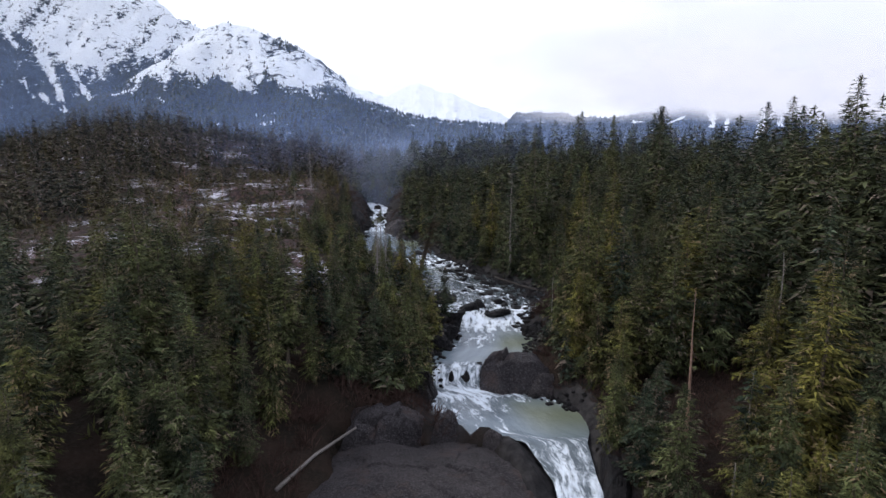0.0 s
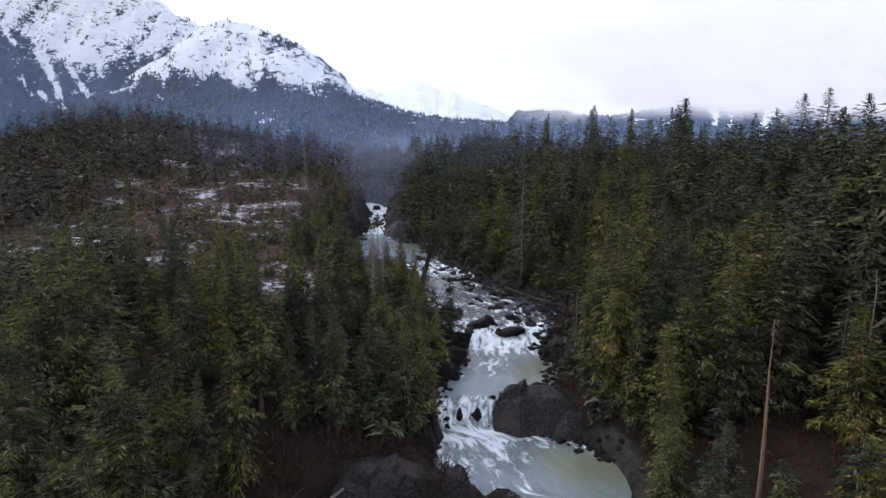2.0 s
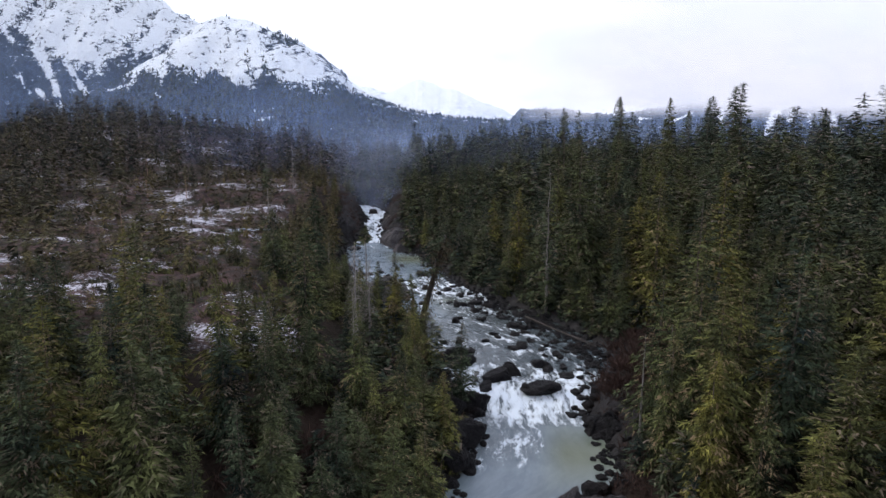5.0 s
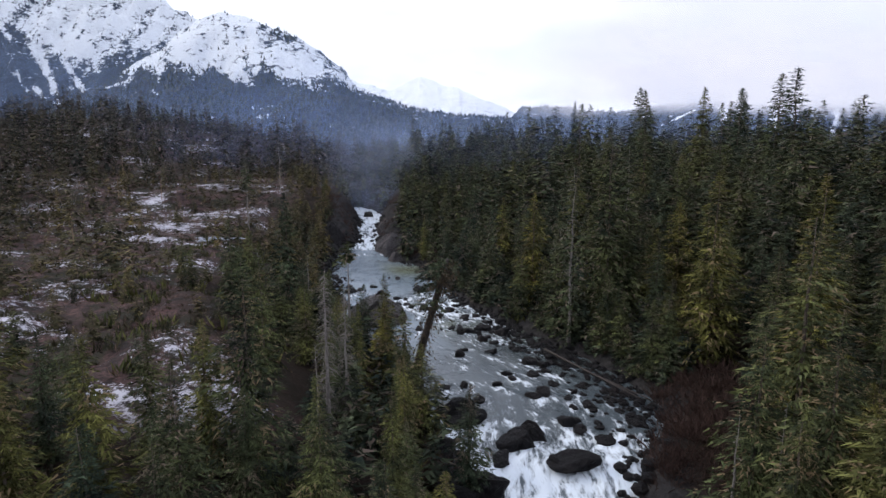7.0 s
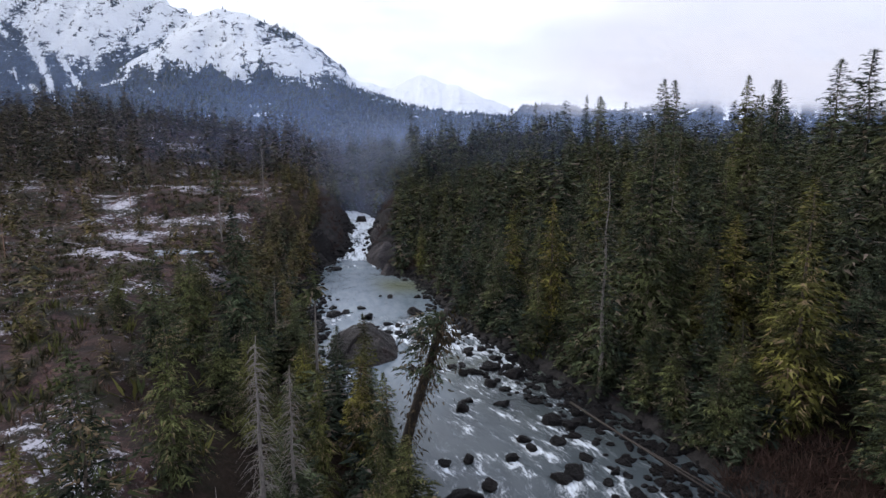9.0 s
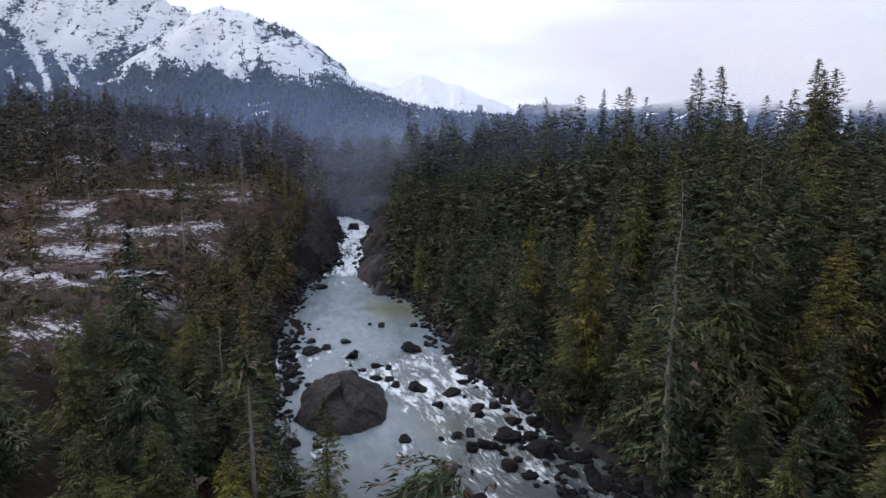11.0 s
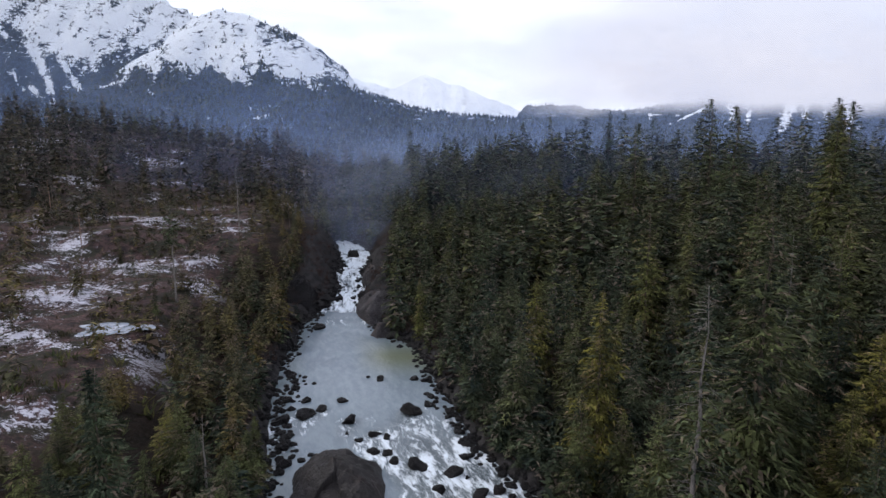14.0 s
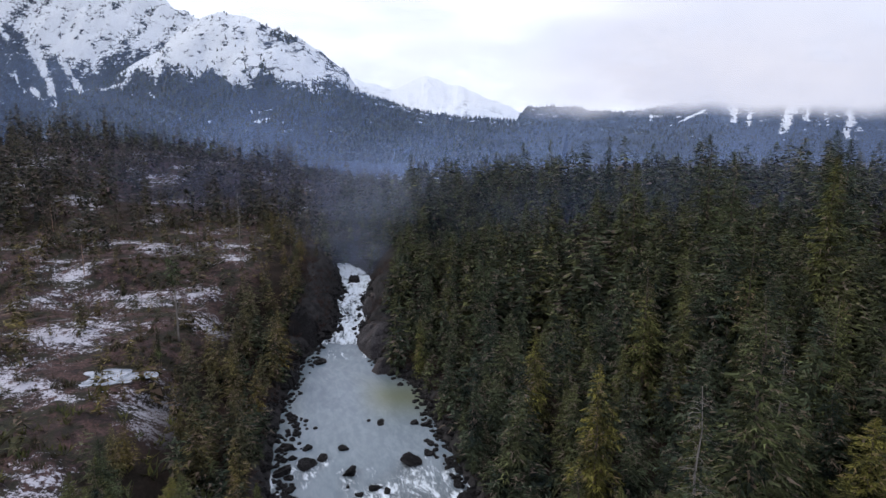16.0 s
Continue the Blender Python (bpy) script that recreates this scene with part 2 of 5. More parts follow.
BANK_R = [19, 17, 16, 15, 14.4, 14.5, 14.8, 15, 14, 12, 5.4, 6.4, 11, 12.6, 12.8, 12.4, 14, 17.5, 18.7, 18.7, 17.5, 14.5, 10.5, 5.0, 0.6, -2, -5, -7, -13.6, -16, -17.8, -20.2, -19.4, -19.8, -22.2, -20.8, -21.4, -23, -30, -39.6]
LEVEL_Y = [0, 30, 40, 50, 55.5, 68, 70.5, 84, 86, 91.5, 110, 135, 178, 190, 194, 203, 206, 216, 219, 229, 233, 240, 300]
LEVEL_Z = [-9, -6.5, -4, 0.2, 1.6, 1.8, 3.8, 4.0, 4.2, 5.2, 5.5, 5.7, 6.2, 6.7, 8.2, 8.7, 10.0, 10.5, 11.7, 12.1, 12.9, 13.1, 14]


def bank_left(y):
    return np.interp(y, BANK_Y, BANK_L)


def bank_right(y):
    return np.interp(y, BANK_Y, BANK_R)


def level(y):
    return np.interp(y, LEVEL_Y, LEVEL_Z)


def bog_mask(x, y):
    """1 on the open boggy heath beyond the trees of the west bank."""
    edge = fbm(x / 22, y / 22, 3, 5) - 0.5
    d = bank_left(y) - x
    m = ease(12, 21, d + edge * 28) * ease(80, 95, y + edge * 34 - 0.25 * np.minimum(0, x + 30)) * (1 - ease(212, 244, y + edge * 110)) * (1 - ease(80, 105, -x - (y - 150) * 0.28 + edge * 30))
    return m


def land(x, y):
    """The ground's height."""
    x, y = np.asarray(x, float), np.asarray(y, float)
    left, right = bank_left(y) - x, x - bank_right(y)
    raw = left
    shelf = 17.5 * (1 - ease(54, 61, y)) * ease(10, 20, y)
    left = np.where(left > 0, np.maximum(left - shelf, np.minimum(left, 2.0)), left)
    w = level(y)
    rough = fbm(x / 9, y / 9, 5, 2) - 0.5
    fine = fbm(x / 2.2, y / 2.2, 4, 9) - 0.5
    plate = 15.0 - 5.5 * (1 - ease(50, 105, y)) + 2.5 * (fbm(x / 40, y / 40, 3, 21) - 0.5)
    zl = w - 0.8 + 2.6 * ease(-0.5, 3.0, left) + (plate - w - 2) * ease(2, 24, left)
    zr = w - 0.8 + 2.3 * ease(-0.5, 3.0, right) + np.minimum(9, 0.17 * np.maximum(0, right - 2))
    gorge = ease(186, 205, y) * (1 - ease(250, 300, y)) * 5
    zl, zr = zl + gorge * ease(0.5, 6, left), zr + gorge * ease(0.5, 6, right)
    bed = w - 1.2
    z = np.where(left > right, zl, zr)
    inside = np.minimum(-left, -right)
    z = np.where(inside > 0.6, bed, z)
    z = z - 4.5 * (y < 61) * ease(3.0, 6.0, raw) * (1 - ease(2.0, 4.0, left)) * (x > -14)
    z = z - 3.2 * np.exp(-(((x - 10.5) / 4.2) ** 2 + ((y - 71) / 4.2) ** 2))
    amount = ease(0.5, 8, np.maximum(left, right))
    z = z + rough * 3.0 * amount + fine * (0.5 + 0.5 * ease(0, 1.5, np.maximum(left, right)) * (1 - ease(4, 8, np.maximum(left, right))))
    z = z + bog_mask(x, y) * (fbm(x / 3.5, y / 3.5, 3, 77) - 0.5) * 1.1
    # frozen puddle on the heath
    puddle = 1 - ease(0.7, 1.5, np.hypot((x + 44.0) / 5.4, (y - 152.8) / 3.6) + 0.5 * (fbm(x / 2.5, y / 2.5, 3, 55) - 0.5))
    z = z * (1 - puddle) + puddle * (14.9 - 0.3 * puddle)
    # hill behind the heath
    z = z + 34 * np.exp(-(((x + 175) / 95) ** 2 + ((y - 345) / 90) ** 2)) + 8 * np.exp(-(((x + 75) / 50) ** 2 + ((y - 330) / 50) ** 2))
    # flat valley floor round the lake
    far = ease(380, 560, y)
    z = z * (1 - far) + far * (15 + 3 * rough)
    lake = ease(0, 30, 180 + 0.25 * (y - 560) - np.abs(x - 60) + 60 * (fbm(x / 90, y / 90, 3, 31) - 0.5)) * ease(560, 580, y) * (1 - ease(1220, 1250, y))
    return z - 5 * lake


def stretch_axis(lo, hi, step, out_lo, out_hi, grow):
    """Even steps in the middle, growing ones outside."""
    mid = list(np.arange(lo, hi, step))
    d, v, tail = step, mid[-1], []
    while v < out_hi:
        d *= grow
        v += d
        tail.append(v)
    d, v, front = step, lo, []
    while v > out_lo:
        d *= grow
        v -= d
        front.append(v)
    return np.array(front[::-1] + mid + tail)


def build_ground():
    xs = stretch_axis(-75, 45, 0.95, -4200, 4200, 1.12)
    ys = stretch_axis(28, 235, 0.95, -1500, 4600, 1.10)
    X, Y = np.meshgrid(xs, ys)
    Z = land(X, Y)
    near = np.maximum(bank_left(Y) - X, X - bank_right(Y))
    rocky = (1 - ease(2.0, 5.0, near + 5 * (fbm(X / 4, Y / 4, 3, 44) - 0.5))) * (1 - ease(280, 320, Y))
    rocky = np.maximum(rocky, (1 - ease(6.0, 9.0, near)) * ease(180, 186, Y) * (1 - ease(224, 232, Y)))
    bog = np.maximum(bog_mask(X, Y), ease(-300, -240, X) * (1 - ease(-60, -30, X)) * ease(200, 230, Y) * (1 - ease(340, 360, Y)) * ease(0.30, 0.45, fbm(X / 18, Y / 18, 4, 92)))
    zone = np.stack([rocky, bog, np.zeros_like(bog), np.ones_like(bog)], -1).reshape(-1, 4)
    me = trimesh("ground", np.stack([X, Y, Z], -1).reshape(-1, 3), grid_faces(*X.shape), GROUND, True, zone=zone)
    return tagged(new("ground", me), "brown forest floor, wet rock banks and snow-flecked heath", "ground", kind="structure")


ground = build_ground()


# boulders in the river, each as x, y and size
POOL_STONES = [-6.3, 148.8, 2.5, -9.8, 143.2, 1.4, -8.4, 142.5, 1.2, -11.4, 141.8, 1.0, -9.4, 139.4, 1.4, -7.8, 138.9, 1.2, -7.0, 137.7, 1.2, -4.6, 136.9, 2.0, -13.0, 146.0, 2.2, -15.0, 151.6, 1.4, -17.0, 149.1, 1.5, -19.6, 151.2, 1.4, -21.7, 151.3, 1.4, -11.0, 158.4, 1.3, -12.8, 159.0, 0.8, -18.6, 147.6, 2.3, -21.2, 145.9, 2.3, -19.4, 140.3, 1.9, -2.5, 132.7, 1.4, -1.1, 135.5, 1.7, 0.2, 134.9, 0.6, 0.1, 141.7, 1.6, -0.1, 138.7, 1.2, 0.7, 139.0, 1.0, 2.9, 132.7, 1.4, 4.2, 133.5, 1.2, 1.4, 130.5, 1.5]
BAR_STONES = [4.6, 129.4, 1.7, 3.5, 126.8, 2.3, 2.0, 125.1, 1.9, 0.4, 127.8, 0.8, 6.4, 129.7, 1.9, 5.0, 128.1, 1.0, 5.7, 127.1, 1.1, 6.5, 125.2, 1.3, -2.0, 126.1, 0.7, -5.2, 126.1, 1.2, -12.6, 124.9, 0.8, -12.9, 143.3, 0.7, -4.2, 150.6, 1.4, -1.5, 148.5, 1.5, 4.5, 138.0, 1.6, 4.8, 136.6, 1.3, 2.3, 140.1, 1.4, 1.5, 143.2, 1.4, -23.5, 159.3, 1.8, -24.5, 180.5, 2.3, -6.6, 158.4, 1.3, -4.8, 157.8, 1.3]
RAPID_STONES = [1.4, 132.0, 1.5, 0.6, 124.4, 1.9, -0.7, 126.8, 1.1, 3.6, 126.3, 2.5, 5.9, 124.5, 2.7, 3.3, 121.8, 1.6, 0.7, 117.6, 1.2, 0.1, 115.7, 1.9, 4.3, 116.9, 1.7, 10.3, 119.6, 1.8, 11.3, 115.0, 1.5, 8.3, 113.3, 2.1, 9.8, 112.7, 1.9, 12.6, 112.3, 1.0, 5.4, 109.8, 1.4, 4.1, 107.0, 1.3, 6.0, 108.4, 1.1, 8.3, 109.6, 1.4, 10.0, 110.6, 1.2, 0.5, 106.6, 1.3]
LEDGE_STONES = [-1.5, 106.0, 1.3, 7.6, 103.9, 1.7, 8.8, 104.4, 1.9, 11.1, 103.4, 1.0, 10.2, 107.0, 1.1, 12.0, 104.8, 1.3, 12.7, 102.1, 1.2, 2.0, 102.9, 1.6, 0.0, 98.1, 4.1, 4.8, 94.0, 3.2, 3.2, 91.6, 2.0, 9.8, 97.9, 2.3, 10.7, 96.7, 1.5, 12.4, 94.6, 1.8, 13.8, 94.5, 1.0, 14.9, 95.4, 0.9, 8.8, 91.1, 4.0, 7.5, 91.2, 2.0, 15.5, 92.6, 1.1, -0.6, 91.6, 2.4, 1.2, 87.6, 3.6, 0.3, 83.1, 3.2, 0.0, 78.7, 3.2, 13.2, 84.3, 3.6]


def stone_wakes(x, y):
    """White water that breaks on the stones and trails below them."""
    w = np.zeros_like(x)
    for stones in (POOL_STONES, BAR_STONES, RAPID_STONES, LEDGE_STONES):
        for sx, sy, size in zip(stones[::3], stones[1::3], stones[2::3]):
            if 92 < sy < 150:
                d = sy - y
                w = np.maximum(w, np.exp(-((x - sx) / (0.75 * size)) ** 2) * ease(-0.9 * size, -0.3 * size, d) * (1 - ease(0.6 * size, 3.2 * size, d)))
    return w


def river_foam(s, y):
    """How white the water is: s from bank to bank (0 to 1), y upstream."""
    f = 0.03 + 0 * y
    for at, half, amount in ((45, 9, 0.85), (63.5, 3.5, 0.42), (66.5, 2.5, 0.85), (70, 1.7, 0.72), (82, 4, 0.35), (89.0, 4.2, 0.82), (93.5, 3.5, 0.42), (97, 7, 0.20), (107, 8, 0.10), (118, 8, 0.09), (140, 8, 0.40), (184, 5, 0.25), (150, 8, 0.18)):
        f = np.maximum(f, amount * np.exp(-((y - at) / half) ** 2 * 0.8))
    f = np.maximum(f, 1.15 * ease(188, 191, y) * (1 - ease(236, 242, y)) * (0.36 + 0.7 * fbm(s * 2.6, y / 4.0, 3, 61)) * (1 - 0.3 * np.exp(-((y - 203) / 3) ** 2)))
    calm = np.exp(-((y - 165) / 16) ** 2) * 0.4 + 0.32 * np.exp(-((y - 128) / 6) ** 2) * (s < 0.4)
    calm = calm + 0.30 * ease(126, 132, y) * (1 - ease(146, 156, y)) * (1 - ease(0.38, 0.58, s))
    green = ((y > 74) & (y < 85)) * ease(0.45, 0.75, s) * 0.6 + ((y > 56) & (y < 67)) * ease(0.45, 0.7, s) * 0.35
    f = f + 0.14 * np.exp(-((y - 134) / 8) ** 2) * ease(0.42, 0.62, s)
    return np.clip(f - calm - green, 0, 1)


def river_calm(s, y):
    """1 in the slack olive-green backwaters."""
    c = ease(0.45, 0.75, s) * (np.exp(-((y - 80) / 5) ** 2) + np.exp(-((y - 61) / 4.5) ** 2) + np.exp(-((y - 167) / 6) ** 2) + np.exp(-((y - 118) / 9) ** 2) + np.exp(-((y - 128) / 6) ** 2))
    return np.clip(c + 0.2 * (1 - ease(0.02, 0.15, s)), 0, 1)


def build_river():
    ys = np.concatenate([np.arange(-60, 8, 1.0), np.arange(8, 120, 0.3), np.arange(120, 252, 0.45)])
    ss = np.linspace(-0.06, 1.06, 78)
    S, Y = np.meshgrid(ss, ys)
    X = bank_left(Y) * (1 - S) + bank_right(Y) * S
    foam = np.clip(river_foam(S, Y) + 0.37 * stone_wakes(X, Y), 0, 1)
    wob = (fbm(X / 1.6, Y / 2.6, 4, 3) - 0.5)
    drop = (fbm(X / 0.9, Y * 0 + 3, 3, 8) - 0.5) * 2.6
    Z = level(Y + np.where((Y > 62) & (Y < 95), drop, 0)) + wob * (0.10 + 0.75 * foam)
    flow = np.stack([X - 0.5 * (bank_left(Y) + bank_right(Y)), Y, Z * 0.6], -1)
    me = trimesh("river", np.stack([X, Y, Z], -1).reshape(-1, 3), grid_faces(*X.shape), WATER, True, foam=foam.ravel(), calm=river_calm(S, Y).ravel(), deep=(ease(84, 94, Y) * (1 - ease(112, 130, Y)) * 0.85 + 0.4 * ease(112, 120, Y) * (1 - ease(134, 146, Y)) * ease(0.4, 0.7, S)).ravel(), flow=flow.reshape(-1, 3))
    return tagged(new("river_water", me), "milky grey-green river breaking into white rapids", "river", kind="structure")


build_river()


def build_lake():
    X, Y = np.meshgrid(np.linspace(-420, 560, 140), np.linspace(545, 830, 40))
    me = trimesh("lake", np.stack([X, Y, 0 * X + 13.6], -1).reshape(-1, 3), grid_faces(*X.shape), WATER, True, foam=0.9 * ease(0.50, 0.56, fbm(X / 70, Y / 40, 4, 13)).ravel() * (X < 60 + 30 * fbm(X / 30, Y / 30, 2, 3)).ravel(), flow=np.stack([X * .02, Y * .02, X * 0], -1).reshape(-1, 3))
    return tagged(new("lake_water", me), "pale half-frozen lake beyond the forest", "lake", kind="structure")


build_lake()


def frozen_puddle():
    """A thin sheet of ice in a hollow of the heath."""
    n = Nodes("puddle_ice")
    cloud = n.ramp(n.noise(0.6, 6, 0.65), [(0.4, 0.0), (0.62, 1.0)])
    n.bump(n.noise(2.5, 4), 0.15, 0.05)
    ice = n.finish(n.mix(cloud, (0.13, 0.15, 0.19), (0.34, 0.36, 0.42)), 0.25, 0.5)
    ring, turn = np.meshgrid(np.linspace(0, 1, 12), np.linspace(0, 6.2832, 73))
    reach = ring * (1 + 0.22 * np.sin(3 * turn + 1) + 0.14 * np.sin(5 * turn) + 0.08 * np.sin(9 * turn + 2))
    X, Y = -44.0 + 4.2 * reach * np.cos(turn), 152.8 + 2.7 * reach * np.sin(turn)
    me = trimesh("frozen_puddle", np.stack([X, Y, 0 * X + 14.80], -1).reshape(-1, 3), grid_faces(*X.shape), ice, True)
    return tagged(new("water_frozen_puddle", me), "pale frozen puddle lying in the heath", "ice", kind="structure")


frozen_puddle()


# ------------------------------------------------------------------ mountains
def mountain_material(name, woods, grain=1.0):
    """Snow over woods and rock, by the slope's own snow cover. woods: their colour, with distance haze mixed in."""
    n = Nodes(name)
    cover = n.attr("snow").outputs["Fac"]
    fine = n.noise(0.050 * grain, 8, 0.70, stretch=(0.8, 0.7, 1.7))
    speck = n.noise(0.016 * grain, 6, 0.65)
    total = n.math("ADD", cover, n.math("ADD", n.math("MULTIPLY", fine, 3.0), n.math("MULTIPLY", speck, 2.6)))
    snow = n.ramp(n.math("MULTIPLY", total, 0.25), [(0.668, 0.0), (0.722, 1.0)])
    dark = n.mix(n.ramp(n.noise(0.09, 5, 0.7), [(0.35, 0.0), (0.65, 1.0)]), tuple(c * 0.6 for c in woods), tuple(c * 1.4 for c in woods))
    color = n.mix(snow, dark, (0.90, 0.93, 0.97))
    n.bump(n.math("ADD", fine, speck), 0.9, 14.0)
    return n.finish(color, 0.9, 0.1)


def crest(bearing, rise, dist):
    """A point of a skyline by bearing and height, both in thousandths of the distance."""
    return (bearing * dist / 1000, 84 + dist, 42 + rise * dist / 1000)


SLOPES = []


def build_mountain(name, ridge, foot, material, label, seed, bend=1.25, rough=0.16, line=lambda b: 300 + 0 * b, gully=1.0, slant=0.0, size=1.0, chutes=(), cols=320, rows=96):
    """ridge: (bearing, rise, distance) along the skyline; foot: distance at which the slope meets the valley.
    line: the rise at which the snow begins, by bearing; gully: how deep woods climb into it; slant: how the gullies lean."""
    ridge = np.array([crest(*r) for r in ridge])
    t = np.linspace(0, len(ridge) - 1, cols)
    k = np.arange(len(ridge))
    cx, cy, cz = (np.interp(t, k, ridge[:, i]) for i in range(3))
    smooth = np.ones(15) / 15
    cz = np.convolve(np.pad(cz, 7, mode="edge"), smooth, "valid")
    cz = cz + (fbm(cx / 60, cy / 60, 4, seed + 3) - 0.5) * 24 * np.clip(cz / 300, 0.15, 1)
    v = np.linspace(0, 1.35, rows)[:, None]
    fx, fy = cx * (foot / np.maximum(cy, 1)), np.full_like(cy, float(foot)) + 0.25 * np.abs(cx)
    X = fx + (cx - fx) * v
    Y = fy + (cy - fy) * v
    up = np.where(v <= 1, np.clip(v, 0, 1) ** bend, 1 - (v - 1) * 1.6)
    Z = 12 + (cz - 12) * up
    ridged = 1 - np.abs(2 * fbm(X / 420, Y / 420, 6, seed, 0.55) - 1)
    runs = 1 - np.abs(2 * fbm((X + slant * Z) / 170, v * 0.7 + 0 * X, 4, seed + 40) - 1)
    mask = np.clip(v * 4, 0, 1) * np.clip((1.06 - v) * 5, 0, 1)
    Z = Z + ((ridged - 0.75) * rough * 1.6 + (runs - 0.6) * rough * 0.7) * (cz - 12) * mask
    Z = np.where(v > 1.3, -20, Z)
    wedge = fbm((X + slant * Z) / 75, Z / 260, 4, seed + 60) - 0.5
    by, rise = 1000 * X / np.maximum(Y - 84, 1), 1000 * (Z - 42) / np.maximum(Y - 84, 1)
    streak = fbm((X + slant * Z) / 40, Z / 110, 4, seed + 80) - 0.5
    snow = np.clip((rise - line(by)) / 30 - 0.05, -1.0, 0.36) - gully * 2.0 * np.maximum(0, wedge - 0.06) - gully * 1.6 * np.maximum(0, streak - 0.08)
    snow = snow + 2.6 * np.maximum(0, -streak - 0.08) * ease(-46, -18, rise - line(by))
    sway = 14 * (fbm(by / 18, rise / 14, 3, seed + 90) - 0.5)
    for b0, r0, b1, r1, half in chutes:
        along = (r0 - rise) / (r0 - r1)
        d = 1 - np.abs(by + sway - b0 - (b1 - b0) * along) / (half * np.clip(1.25 - 0.5 * along, 0.5, 1.3))
        snow = np.maximum(snow, np.where((along > -0.1) & (along < 1), -0.5 + 1.3 * np.clip(d, 0, 1) - 0.2 * np.clip(along, 0, 1), -1.3))
    snow = np.clip(snow, -1.3, 0.36)
    # the whole form drawn in towards the valley's mouth
    X, Y, Z = X * size, 84 + (Y - 84) * size, 42 + (Z - 42) * size
    Z[0] = -20
    SLOPES.append((X, Y, Z, snow))
    me = trimesh(name, np.stack([X, Y, Z], -1).reshape(-1, 3), grid_faces(*X.shape), material, True, snow=snow.ravel())
    return tagged(new(name, me), label, "mountain", kind="structure")


WEST_CHUTES = [(-709, 190, -687, 102, 15), (-662, 153, -629, 97, 10), (-628, 170, -602, 136, 10), (-750, 135, -735, 103, 6), (-719, 112, -701, 88, 8), (-683, 88, -670, 68, 6), (-766, 213, -747, 190, 8)]
DOME_PATCHES = [(-597, 110, -552, 123, 8), (-335, 71, -290, 82, 7), (-340, 55, -305, 66, 8), (-194, 44, -169, 38, 6), (-521, 103, -506, 96, 7)]
EAST_CHUTES = [(425, 74, 373, 49, 6), (472, 89, 481, 53, 8), (499, 90, 507, 48, 7), (579, 106, 565, 37, 15), (605, 107, 594, 56, 14), (627, 102, 636, 49, 6), (677, 103, 670, 23, 11), (335, 68, 345, 55, 5)]
# Blue haze is painted into these woods colours, most of all the pale one.
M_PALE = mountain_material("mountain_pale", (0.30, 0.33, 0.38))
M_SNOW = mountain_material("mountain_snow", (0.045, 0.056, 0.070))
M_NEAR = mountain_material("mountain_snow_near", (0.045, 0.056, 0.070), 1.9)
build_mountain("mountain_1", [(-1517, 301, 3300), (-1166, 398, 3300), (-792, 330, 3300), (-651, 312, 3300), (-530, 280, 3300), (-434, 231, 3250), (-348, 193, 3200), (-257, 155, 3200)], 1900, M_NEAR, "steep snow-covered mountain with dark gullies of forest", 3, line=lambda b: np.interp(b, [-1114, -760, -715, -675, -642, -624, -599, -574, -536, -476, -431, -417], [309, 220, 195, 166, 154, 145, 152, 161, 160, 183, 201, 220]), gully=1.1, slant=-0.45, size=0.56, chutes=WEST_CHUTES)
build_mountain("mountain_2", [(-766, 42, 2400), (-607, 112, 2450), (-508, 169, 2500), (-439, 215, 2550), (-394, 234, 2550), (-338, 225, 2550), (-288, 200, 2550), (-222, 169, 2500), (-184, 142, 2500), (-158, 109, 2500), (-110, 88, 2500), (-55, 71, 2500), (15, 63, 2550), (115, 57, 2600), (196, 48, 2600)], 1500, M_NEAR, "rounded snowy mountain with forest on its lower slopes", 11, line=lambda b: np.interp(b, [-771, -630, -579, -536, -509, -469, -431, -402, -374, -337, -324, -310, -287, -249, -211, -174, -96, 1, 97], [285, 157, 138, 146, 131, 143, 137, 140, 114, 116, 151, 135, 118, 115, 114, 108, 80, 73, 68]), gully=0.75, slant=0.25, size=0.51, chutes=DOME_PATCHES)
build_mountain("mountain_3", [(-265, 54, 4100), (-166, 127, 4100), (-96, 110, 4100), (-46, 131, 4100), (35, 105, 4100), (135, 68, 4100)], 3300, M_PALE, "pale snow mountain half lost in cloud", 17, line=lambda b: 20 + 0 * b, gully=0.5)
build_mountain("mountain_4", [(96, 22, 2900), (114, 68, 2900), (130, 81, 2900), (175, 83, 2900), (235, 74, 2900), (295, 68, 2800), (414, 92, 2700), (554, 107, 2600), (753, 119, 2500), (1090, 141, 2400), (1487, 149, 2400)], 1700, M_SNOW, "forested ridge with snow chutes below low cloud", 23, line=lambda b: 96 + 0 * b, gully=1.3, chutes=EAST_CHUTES)


